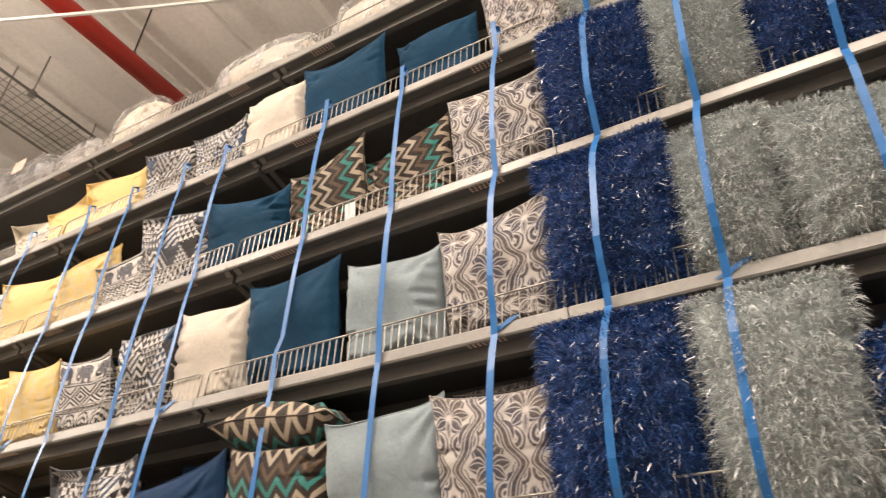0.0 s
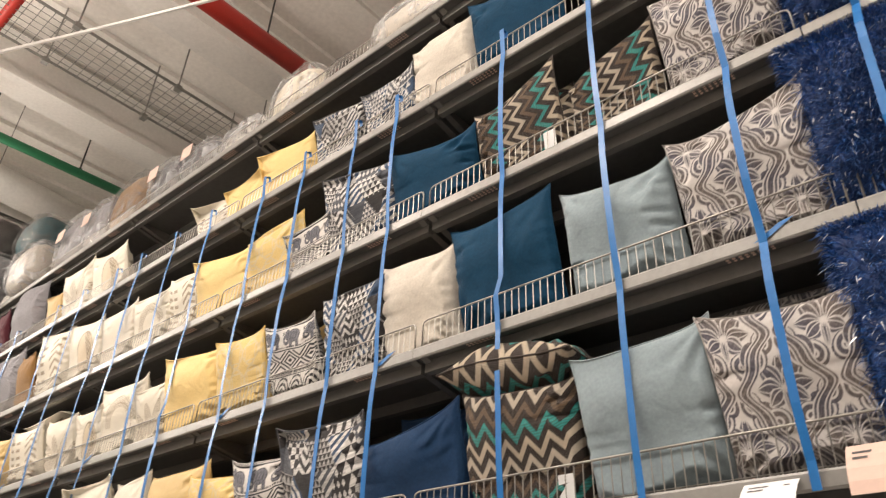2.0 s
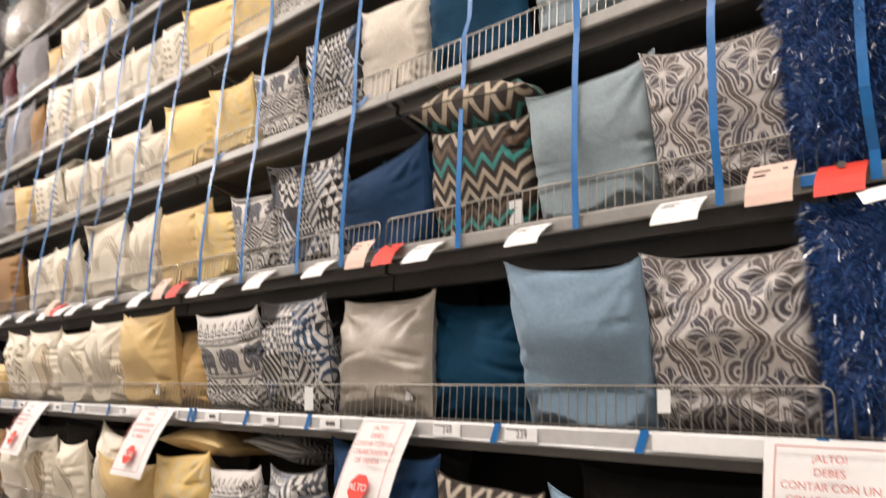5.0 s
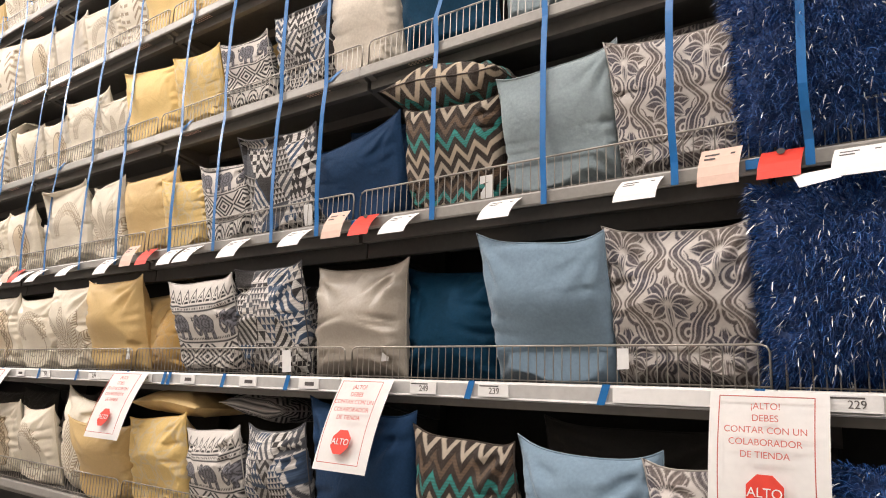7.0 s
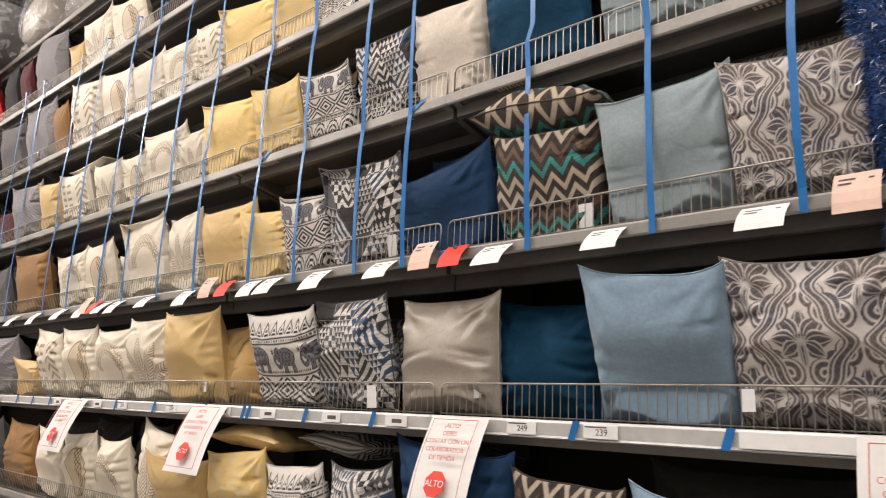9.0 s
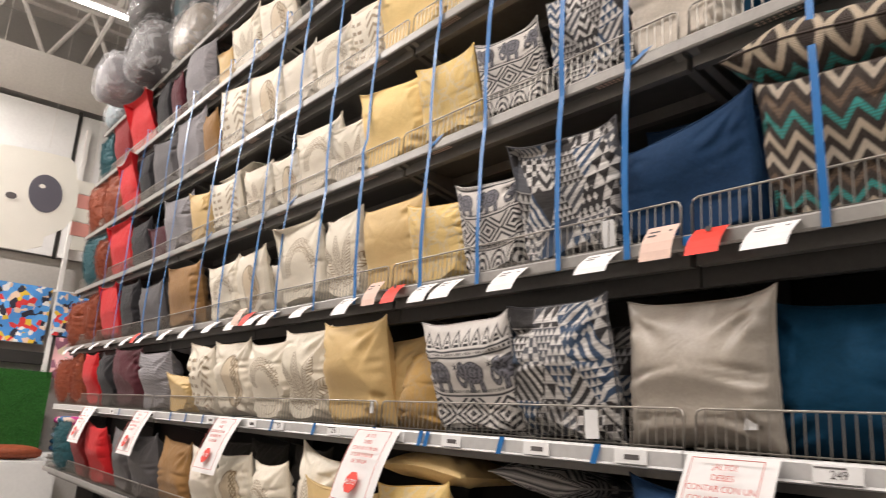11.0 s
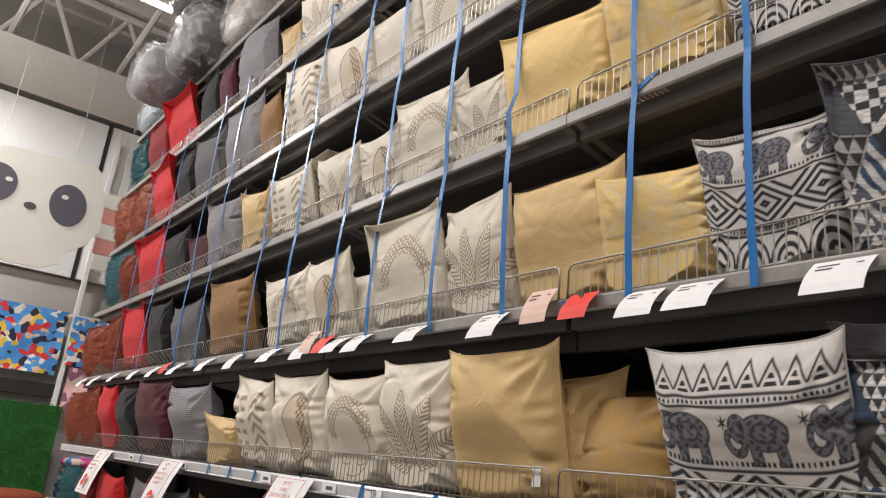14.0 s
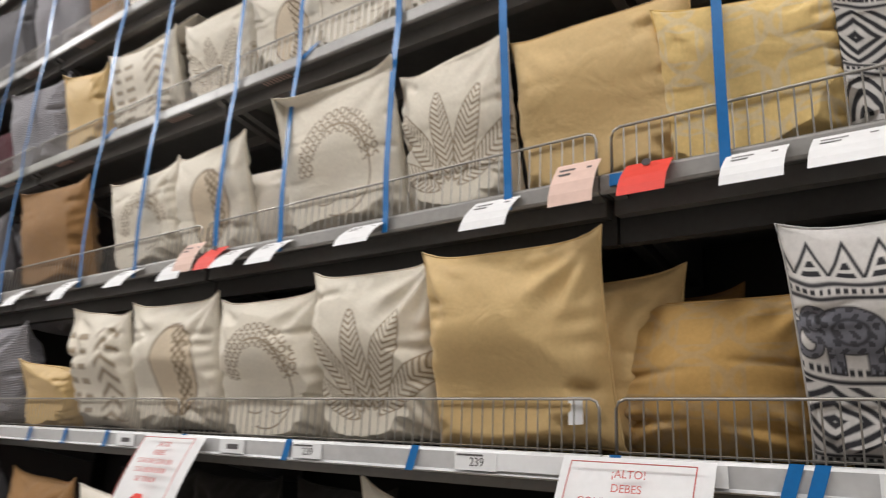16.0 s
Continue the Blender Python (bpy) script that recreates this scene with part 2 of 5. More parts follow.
def girder(x, z, tall, wide=0.28):
    s = Soup()
    s.box(x - wide / 2, x + wide / 2, -3.6, 2.4, z, z + 0.03)
    s.box(x - wide / 2, x + wide / 2, -3.6, 2.4, z + tall - 0.03, z + tall)
    s.box(x - 0.02, x + 0.02, -3.6, 2.4, z + 0.03, z + tall - 0.03)
    return place("roof_beam", s, M["beam"], "off-white painted steel roof beam", "beam", kind="structure")


girder(-4.9, 7.05, 0.49, 0.4)
girder(-7.0, 7.0, 0.54, 0.4)
girder(-2.7, 7.05, 0.49, 0.4)
girder(-0.4, 7.05, 0.49, 0.4)
girder(-11.75, 6.05, 0.36, 0.3)
truss = Soup()
truss.tube([(-11.75, -3.55, 7.4), (-11.75, 2.35, 7.4)], 0.06, 8)
for k in range(6):
    y = -3.4 + k * 1.0
    truss.tube([(-11.75, y, 6.41), (-11.75, y + 0.5, 7.38)], 0.035, 6)
    truss.tube([(-11.75, y + 0.5, 7.38), (-11.75, y + 1.0, 6.41)], 0.035, 6)
for k in range(4):
    y = -2.6 + k * 1.35
    truss.tube([(-11.7, y, 6.41), (-9.6, y + 0.25, 7.5)], 0.04, 6)
place("roof_truss", truss, M["beam"], "white tubular roof truss with diagonal struts", "truss", kind="structure")

# ---- pipes, ducts and trays under the roof ----
def pipe(name, pts, r, mat, label, sides=14):
    return place(name, Soup().tube(pts, r, sides), mat, label, "pipe", kind="structure", smooth=True)


pipe("sprinkler_pipe", [(-4.23, -3.55, 6.8), (-4.23, 2.35, 6.8)], 0.095, M["pipered"], "thick dark red sprinkler pipe under the roof")
pipe("sprinkler_branch", [(-9.2, -1.05, 6.84), (-4.3, -1.03, 6.84)], 0.05, M["pipered"], "thinner red sprinkler branch pipe with couplings")
pipe("green_pipe", [(-7.77, -3.55, 6.75), (-7.47, 2.35, 6.75)], 0.055, M["pipegreen"], "dark green painted pipe under the roof")
pipe("air_duct", [(-8.3, -3.55, 6.85), (-8.95, 2.35, 6.85)], 0.21, M["duct"], "white wrapped round air duct", 24)
pipe("air_duct", [(-9.45, -3.55, 6.85), (-9.6, 2.35, 6.85)], 0.25, M["duct"], "white wrapped round air duct", 24)
pipe("conduit", [(-9.0, -3.55, 6.62), (-9.0, 2.35, 6.62)], 0.025, M["dark"], "thin dark conduit beside the air ducts", 8)
for x in (-6.9, -8.2):
    s = Soup().tube([(x - 0.09, -1.07, 6.84), (x + 0.09, -1.07, 6.84)], 0.075, 10)
    s.tube([(x, -1.35, 6.86), (x, -0.75, 6.86)], 0.022, 6).tube([(x, -1.07, 6.86), (x, -1.07, 7.55)], 0.012, 6)
    place("pipe_coupling", s, M["pipered"], "red pipe coupling with a hanger rod", "pipe fitting", kind="structure")

tray = empty("cable_tray", (-5.74, 0, 6.8), "hanging galvanised wire mesh cable tray", "cable tray", kind="structure")
edge = Soup()
for x in (-0.36, 0.32):
    edge.tube([(x, -3.5, 0.02), (x, 2.35, 0.02)], 0.013, 6)
child("side_rail", edge.mesh("side_rail", M["steel"]), tray)
grid = Soup()
for k in range(9):
    grid.tube([(-0.34 + k * 0.083, -3.5, 0), (-0.34 + k * 0.083, 2.35, 0)], 0.004, 4, False)
for k in range(58):
    grid.tube([(-0.36, -3.45 + k * 0.1, 0), (0.32, -3.45 + k * 0.1, 0)], 0.004, 4, False)
child("mesh_floor", grid.mesh("mesh_floor", M["steel"]), tray)
for y in (-1.6, -0.55, 0.5, 1.5):
    for x in (-0.36, 0.32):
        child("hanger_rod", Soup().tube([(x, y, 0), (x, y, 0.76)], 0.009, 6).box(x - 0.03, x + 0.03, y - 0.03, y + 0.03, -0.03, 0.03).mesh("hanger_rod", M["steel"]), tray)
for x, y, z0 in ((-7.62, -0.55, 6.75), (-7.57, 0.5, 6.75), (-4.23, -0.3, 6.85), (-4.23, 0.7, 6.85), (-9.45, 0.1, 7.0), (-8.55, -0.9, 7.0)):
    place("hanger_rod", Soup().tube([(x, y, z0), (x, y, 7.6)], 0.01, 6).tube([(x, y, z0 - 0.02), (x, y, z0 + 0.07)], 0.025, 8), M["dark"], "thin dark steel rod holding a pipe", "hanger", "pipe hangers", "structure")

# a white cord drawn under the roof
cord = []
for k in range(13):
    u = k / 12
    cord.append((-6.6 + 6.2 * u, -1.75 + 3.1 * u, 5.85 + 0.55 * u - 0.12 * math.sin(math.pi * u)))
cord.insert(0, (-6.8, -1.85, 7.58)), cord.append((-0.4, 1.35, 7.06))
place("hanging_cord", Soup().tube(cord, 0.017, 6), M["pole"], "white cord strung across under the roof", "cord", kind="structure")


def tube_lamp(x, y0, y1, z, watts):
    lamp = empty("tube_lamp", (x, (y0 + y1) / 2, z), "lit white linear tube lamp hung from the roof", "lamp", "tube lamps")
    h = (y1 - y0) / 2
    child("housing", Soup().box(-0.045, 0.045, -h, h, 0.02, 0.07, 0.008).mesh("housing", M["pole"]), lamp)
    child("tube", Soup().tube([(0, -h + 0.02, 0), (0, h - 0.02, 0)], 0.024, 10).mesh("tube", M["tube"], True), lamp, "glowing white tube")
    for s in (-1, 1):
        child("suspension_wire", Soup().tube([(0, s * h * 0.8, 0.07), (0, s * h * 0.8, 7.6 - z)], 0.004, 4).mesh("suspension_wire", M["dark"]), lamp)
    area_lamp(x, (y0 + y1) / 2, z - 0.05, 0.1, y1 - y0, watts)
    # unseen upward fill above the housing, added to brighten the roof
    area_lamp(x, (y0 + y1) / 2, z + 0.10, 0.1, y1 - y0, watts * (1.2 if x > -5 else 0.42 if x > -9 else 0.2), True)
    return lamp


tube_lamp(-7.9, -0.95, -0.14, 5.5, 28)
for x in (-9.7, -6.4, -3.8, -1.4, 1.0, 3.4):
    tube_lamp(x, -3.3, -1.9, 5.6, LAMP_W * (4.0 if x < -9 else 1.45 if x < -6 else 1.0))
spot = Soup().box(-8.35, -8.2, -1.28, -1.14, 5.62, 5.72, 0.015).tube([(-8.27, -1.21, 5.7), (-8.27, -1.21, 7.6)], 0.01, 6)
place("ceiling_sensor", spot, M["dark"], "small black box hung on a rod by the lamp", "sensor")

# ---- the rack ----
X0, X1, DEPTH = -8.8, 3.08, 0.58
DECK = {"Y": 0.25, "Z": 0.86, "A": 1.475, "B": 2.06, "C": 2.672, "D": 3.278, "E": 3.885, "F": 4.49}
JOINTS = [0.13 + 1.468 * k for k in range(-6, 3)]
BAYS = [X0] + [j for j in JOINTS if X0 + 0.3 < j < X1 - 0.3] + [X1]

rack = empty("shelf_rack", (0, 0, 0), "tall dark grey steel shelf rack filled with cushions", "shelving")
child("back_panel", Soup().box(X0, X1, DEPTH + 0.005, DEPTH + 0.03, 0, 5.0).mesh("back_panel", M["back"]), rack)
for x in BAYS:
    child("upright", Soup().box(x - 0.03, x + 0.03, DEPTH - 0.06, DEPTH, 0, 5.0, 0.004).mesh("upright", M["back"]), rack)
for x in (X0 - 0.004, X1 - 0.02):
    child("side_frame", Soup().box(x, x + 0.02, 0.35, DEPTH, 0, 4.5).mesh("side_frame", M["deck"]), rack)

for row, z in DECK.items():
    for a, b in zip(BAYS[:-1], BAYS[1:]):
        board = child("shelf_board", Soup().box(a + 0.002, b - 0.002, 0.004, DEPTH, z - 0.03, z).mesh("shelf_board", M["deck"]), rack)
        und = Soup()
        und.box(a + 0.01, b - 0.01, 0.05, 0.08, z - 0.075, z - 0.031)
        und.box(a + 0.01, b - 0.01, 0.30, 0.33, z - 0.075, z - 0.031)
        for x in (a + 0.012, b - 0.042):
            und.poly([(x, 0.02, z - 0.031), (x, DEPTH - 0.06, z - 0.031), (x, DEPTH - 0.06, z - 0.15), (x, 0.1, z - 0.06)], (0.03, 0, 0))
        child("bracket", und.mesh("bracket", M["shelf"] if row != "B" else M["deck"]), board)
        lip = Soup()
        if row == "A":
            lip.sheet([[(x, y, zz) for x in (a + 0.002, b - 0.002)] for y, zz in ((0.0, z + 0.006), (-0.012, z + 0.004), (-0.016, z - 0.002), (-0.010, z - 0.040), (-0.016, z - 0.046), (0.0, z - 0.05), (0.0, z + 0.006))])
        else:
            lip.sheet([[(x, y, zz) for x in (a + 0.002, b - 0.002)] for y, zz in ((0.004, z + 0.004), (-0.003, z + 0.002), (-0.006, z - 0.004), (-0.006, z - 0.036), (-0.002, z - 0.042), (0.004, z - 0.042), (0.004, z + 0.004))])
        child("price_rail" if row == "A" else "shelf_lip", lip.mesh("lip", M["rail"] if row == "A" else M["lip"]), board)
        if row == "B":
            child("stiffener", Soup().box(a + 0.004, b - 0.004, 0.09, 0.12, z - 0.13, z - 0.032).mesh("stiffener", M["back"]), board)
        if row in "CDEF":
            holes = Soup()
            for cx in (a + 0.22, b - 0.34):
                for i in range(8):
                    for j in range(3):
                        holes.box(cx + i * 0.017, cx + i * 0.017 + 0.008, 0.012 + j * 0.012, 0.018 + j * 0.012, z - 0.0325, z - 0.0302)
            child("perforation", holes.mesh("perforation", M["cardpink"]), board, "small punched holes")["kind"] = "stuff"

# wire fronts
for row, z in DECK.items():
    if row == "Y":
        continue
    for a, b in zip(BAYS[:-1], BAYS[1:]):
        x0, x1, hgt = a + 0.018, b - 0.018, 0.115
        basket = empty("wire_front", ((a + b) / 2, 0.02, z), "low galvanised wire front guard clipped on the shelf edge", "shelf guard", "wire fronts")
        L = (x1 - x0) / 2
        fr = Soup().tube([(-L, 0, 0.0), (-L, 0, hgt - 0.02), (-L + 0.006, 0, hgt - 0.006), (-L + 0.02, 0, hgt), (L - 0.02, 0, hgt), (L - 0.006, 0, hgt - 0.006), (L, 0, hgt - 0.02), (L, 0, 0.0)], 0.0034, 6)
        child("top_wire", fr.mesh("top_wire", M["wire"], True), basket)
        gr = Soup()
        n = int(2 * L / 0.0285)
        for k in range(1, n):
            x = -L + 2 * L * k / n
            gr.tube([(x, 0, 0.004), (x, 0, hgt)], 0.0019, 4, False)
        gr.tube([(-L, 0.002, 0.012), (L, 0.002, 0.012)], 0.0022, 4, False)
        child("wire_grid", gr.mesh("wire_grid", M["wire"]), basket)["kind"] = "stuff"

# ---- printed patterns: functions of u, v in 0..1 ----
def mixc(a, b, t):
    return a + (b - a) * t[..., None]


def rgb(*c):
    return np.array(c, float)


def soft(d, w):
    """1 inside (d < 0), 0 outside, with a soft edge w."""
    return np.clip(0.5 - d / w, 0, 1)


def tri(x):
    return np.abs((x % 1.0) - 0.5) * 2


def hash2(i, j):
    s = np.sin(i * 127.1 + j * 311.7) * 43758.5453
    return s - np.floor(s)


def dye_damask(u, v, warm=0.0):
    light, mid, dark = rgb(0.60, 0.565, 0.54), rgb(0.155, 0.13, 0.12), rgb(0.095, 0.09, 0.11)
    ink = np.zeros_like(u)
    P = 0.74
    u, v = u * 1.12 + 0.07, v * 1.12 + 0.05
    for ox, oy in ((0, 0), (0.5, 0.5)):
        x = np.abs(((u / P + 0.18 + ox) % 1.0) - 0.5) * P
        y = (((v / P + 0.12 + oy) % 1.0) - 0.5) * P
        # leaves fanned on a stem
        for ang, r0, ln, wd in ((90, 0.02, 0.20, 0.062), (48, 0.02, 0.22, 0.064), (8, 0.02, 0.19, 0.058), (-35, 0.02, 0.15, 0.05), (-90, 0.0, 0.18, 0.022)):
            c, s = math.cos(radians(ang)), math.sin(radians(ang))
            a, b = (x * c + y * s) - r0, -x * s + y * c
            b = b + 1.3 * (a - ln / 2) ** 2 * (1 if ang > 0 else -1)
            t = np.clip(a / ln, 0, 1)
            w = wd * np.sin(np.pi * t ** 0.8)
            leaf = soft(np.abs(b) - w, 0.008) * (a > 0) * (a < ln)
            vein = soft(np.abs(np.abs(b) - w * 0.5) - 0.004, 0.004)
            ink = np.where((np.abs(b) < w + 0.012) & (a > 0) & (a < ln), leaf * (1 - 0.9 * vein), ink)
        # scrolls that curl off the band
        for cx, cy, sg, R in ((0.17, 0.215, 1, 0.105), (0.11, -0.20, -1, 0.10), (0.285, -0.06, -1, 0.085)):
            dx, dy = x - cx, (y - cy) * sg
            rr, th = np.hypot(dx, dy), np.arctan2(dy, dx) / (2 * np.pi)
            turn = (rr / R * 2.0 - th) % 1.0
            ink = np.where(rr < R, soft(np.abs(turn - 0.5) - 0.33, 0.12), ink)
        # ogee band with two light lines in it
        band = x - P * (0.25 + 0.17 * np.cos(2 * np.pi * y / P + 0.4 * np.sin(4 * np.pi * y / P)))
        rib = soft(np.abs(band) - 0.050, 0.007) * (1 - 0.95 * soft(np.abs(np.abs(band) - 0.026) - 0.006, 0.004))
        ink = np.where(np.abs(band) < 0.062, rib, ink)
    streak = 0.5 + 0.5 * np.sin(v * 130 + 5 * np.sin(u * 37) + 3 * np.sin(u * 91))
    body = mixc(mid, dark, 0.5 + 0.5 * np.sin(u * 9 + v * 13)) * (0.85 + 0.45 * (streak > 0.72))[..., None]
    return mixc(np.broadcast_to(light, u.shape + (3,)), body, ink)


def dye_zigzag(u, v, squeeze=1.0):
    cols = [rgb(0.045, 0.03, 0.024), rgb(0.60, 0.50, 0.38), rgb(0.045, 0.03, 0.024), rgb(0.04, 0.36, 0.33), rgb(0.05, 0.035, 0.028), rgb(0.19, 0.125, 0.08), rgb(0.045, 0.03, 0.024), rgb(0.60, 0.52, 0.42)]
    s = v * 15.0 * squeeze + tri(u * 5.5) * 1.9
    k = np.floor(s).astype(int) % len(cols)
    out = np.array(cols)[k]
    row = np.floor(v * 92)
    out = np.where(((row % 2 == 0) & (hash2(k, np.floor(v * 8)) > 0.45))[..., None], out * 0.6 + rgb(0.02, 0.015, 0.012), out)
    gap = soft(np.abs((s % 1.0) - 0.5) - 0.42, 0.1)
    return out * (0.6 + 0.4 * gap)[..., None]


def dye_elephant(u, v, low=0.0):
    u = (u - 0.5) * 0.95 + 0.5
    v = 0.32 + 0.69 * v if low > 0 else 0.04 + 0.80 * v
    ink, wash = np.zeros_like(u), np.zeros_like(u)

    def put(a):
        nonlocal ink
        ink = np.maximum(ink, np.clip(a, 0, 1))

    for y in (0.04, 0.11, 0.33, 0.37, 0.60, 0.82, 0.86):
        put(soft(np.abs(v - y) - 0.006, 0.006))
    for y in (0.355, 0.84, 0.625, 0.075):
        put(soft(np.abs(v - y) - 0.008, 0.006) * (np.sin(u * 240) > 0))
    # triangles at the top
    b = (v - 0.88) / 0.10
    t = tri(u * 9)
    put(soft(np.abs(b - t * 0.9) - 0.10, 0.1) * (b > 0) * (b < 1))
    put(soft(b - (t * 0.9 - 0.35), 0.1) * (b > 0) * (np.sin(b * 22) > -0.2))
    # elephants
    for cx in (0.21, 0.60, 0.99):
        x, y = (u - cx), (v - 0.715)
        body = np.minimum(np.hypot(x / 0.115, (y - 0.015) / 0.062), np.hypot((x + 0.115) / 0.05, (y - 0.03) / 0.05)) - 1
        legs = np.maximum(np.abs(y + 0.05) - 0.045, np.minimum(np.abs(x + 0.06), np.abs(x - 0.065)) - 0.026) / 0.06
        trunk = (np.abs(np.hypot(x + 0.145, y + 0.015) - 0.04) - 0.013) / 0.06
        trunk = np.where(y > 0.03, 9, trunk)
        d = np.minimum(np.minimum(body, legs), trunk)
        wash = np.maximum(wash, soft(d, 0.1))
        put(soft(np.abs(d) - 0.05, 0.08))
        put(wash * soft(np.abs(d + 0.5) - 0.06, 0.08) * 0.8)
        put(soft(np.hypot(x + 0.10, y - 0.04) - 0.012, 0.006))
        put(soft(np.abs(np.hypot(x + 0.19, y - 0.05) * (1 + 0.5 * np.cos(6 * np.arctan2(y - 0.05, x + 0.19)))) - 0.014, 0.008))
    # henna marks within the animals
    put(wash * (np.sin(u * 118 + 2 * np.sin(v * 70)) * np.sin(v * 150) > 0.25) * 0.75)
    # diamonds
    b = (v - 0.485) / 0.105
    x = ((u * 2.6 + 0.2) % 1.0 - 0.5) * 2
    m = np.abs(x) + np.abs(b)
    zone = (np.abs(b) < 1).astype(float)
    put(soft(np.abs(m - 0.92) - 0.10, 0.06) * zone)
    put(soft(np.abs(m - 0.55) - 0.10, 0.06) * zone)
    put(soft(np.abs(m - 0.12) - 0.10, 0.06) * zone)
    put(soft(np.abs(m - 1.35) - 0.10, 0.06) * zone)
    # arches
    b = (v - 0.14) / 0.18
    x = ((u * 4.0) % 1.0 - 0.5) * 2
    rr = np.hypot(x, b)
    put(soft(np.abs((rr * 2.6) % 1.0 - 0.5) - 0.24, 0.1) * (b > 0) * (b < 1) * (rr < 1))
    base = mixc(np.broadcast_to(rgb(0.67, 0.64, 0.61), u.shape + (3,)), np.broadcast_to(rgb(0.19, 0.19, 0.22), u.shape + (3,)), wash)
    return mixc(base, np.broadcast_to(rgb(0.035, 0.034, 0.038), u.shape + (3,)), ink)


def dye_geo(u, v, seed=0.0):
    # a patchwork of triangles, each filled with a motif of its own
    q = v * 3.7 + seed
    row = np.floor(q)
    a = u * 3.6 + 0.5 * row + seed * 0.7
    fa, fr = a - np.floor(a), q - row
    up = np.abs(fa - 0.5) * 2 < 1 - fr
    i = np.where(up, np.floor(a), np.floor(a + 0.5) + 40)
    h, g = hash2(i + seed, row), hash2(row + 3.3, i + seed)

    def teeth(n):
        y = v * n
        return np.abs((u * n * 1.05 + 0.5 * np.floor(y)) % 1 - 0.5) * 2 < 1 - y % 1

    fills = (teeth(19.0), teeth(9.0), (v * 10 + tri(u * 5.5) * 0.9) % 1 < 0.5, ((u + 0.6 * v) * 12) % 1 < 0.5, ((0.8 * u - v) * 11) % 1 < 0.5,
             np.abs((u * 17) % 1 - 0.5) + np.abs((v * 11) % 1 - 0.5) < 0.38, np.zeros(u.shape, bool), (np.abs((u * 9) % 1 - 0.5) < 0.3) ^ ((v * 9) % 1 < 0.4), teeth(14.0))
    w = np.zeros(u.shape)
    for n, f in enumerate(fills):
        w = np.where((h >= n / 9) & (h < (n + 1) / 9), f, w)
    white, black, slate, blue = rgb(0.60, 0.58, 0.56), rgb(0.040, 0.037, 0.038), rgb(0.09, 0.095, 0.11), rgb(0.045, 0.075, 0.13)
    ground = np.where((g > 0.78)[..., None], blue, np.where((g > 0.5)[..., None], slate, black))
    pale = np.where((g < 0.18)[..., None], white * 0.6, white)
    thread = 0.85 + 0.3 * (hash2(np.floor(v * 130), np.floor(u * 6)) > 0.5)
    return (ground + (pale - ground) * w[..., None]) * thread[..., None]


def dye_quatrefoil(u, v):
    x, y = (u * 3.2) % 1.0 - 0.5, (v * 3.2) % 1.0 - 0.5
    d = np.minimum(np.abs(np.hypot(np.abs(x) - 0.18, y) - 0.30), np.abs(np.hypot(x, np.abs(y) - 0.18) - 0.30))
    ring = np.where(np.maximum(np.abs(x), np.abs(y)) > 0.27, d, 9)
    return mixc(np.broadcast_to(rgb(0.74, 0.54, 0.22), u.shape + (3,)), np.broadcast_to(rgb(0.68, 0.55, 0.33), u.shape + (3,)), soft(ring - 0.05, 0.03) * 0.85)


def dye_quatrefoil_shaded(u, v):
    # mustard lattice, with the shade deep on the shelf multiplied into its dye
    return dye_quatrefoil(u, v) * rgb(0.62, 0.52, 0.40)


def gold_on_ivory(u, v, line):
    return mixc(np.broadcast_to(rgb(0.74, 0.68, 0.565), u.shape + (3,)), np.broadcast_to(rgb(0.21, 0.135, 0.055), u.shape + (3,)), np.clip(line, 0, 1))


def dye_feather(u, v):
    line = np.zeros_like(u)
    for ang, ln, wd in ((30, 0.62, 0.085), (62, 0.62, 0.09), (95, 0.58, 0.09), (128, 0.62, 0.085), (158, 0.5, 0.075)):
        c, s = math.cos(radians(ang)), math.sin(radians(ang))
        x, y = u - 0.5, v - 0.17
        a, b = x * c + y * s, -x * s + y * c
        t = np.clip((a - 0.08) / ln, 0, 1)
        w = wd * np.sin(np.pi * t) ** 0.7
        inside = (a > 0.08) & (a < ln + 0.08) & (np.abs(b) < w)
        line = np.maximum(line, inside * soft(np.abs((a - np.abs(b) * 0.8) * 26 % 1 - 0.5) - 0.17, 0.2))
        line = np.maximum(line, soft(np.abs(np.abs(b) - w) - 0.004, 0.008) * (a > 0.08) * (a < ln + 0.06))
    return gold_on_ivory(u, v, line)


def dye_arches(u, v):
    """Rows of small gold beads over long gold arcs."""
    x, y = u - 0.52, v - 0.45
    r = np.hypot(x, y * 0.85)
    line = soft(np.abs(r - 0.27) - 0.006, 0.008) * (x > -0.1)
    rows = np.hypot((u * 16) % 1 - 0.5, (v * 16) % 1 - 0.5)
    line = np.maximum(line, soft(np.abs(rows - 0.36) - 0.09, 0.1) * (r > 0.22) * (r < 0.36) * (y > 0.02))
    for k in (-0.13, 0.12):
        line = np.maximum(line, soft(np.abs(y + 0.2 - 3 * (x - k) ** 2) - 0.006, 0.008) * (np.abs(x - k) < 0.08))
    return gold_on_ivory(u, v, line * 0.9)


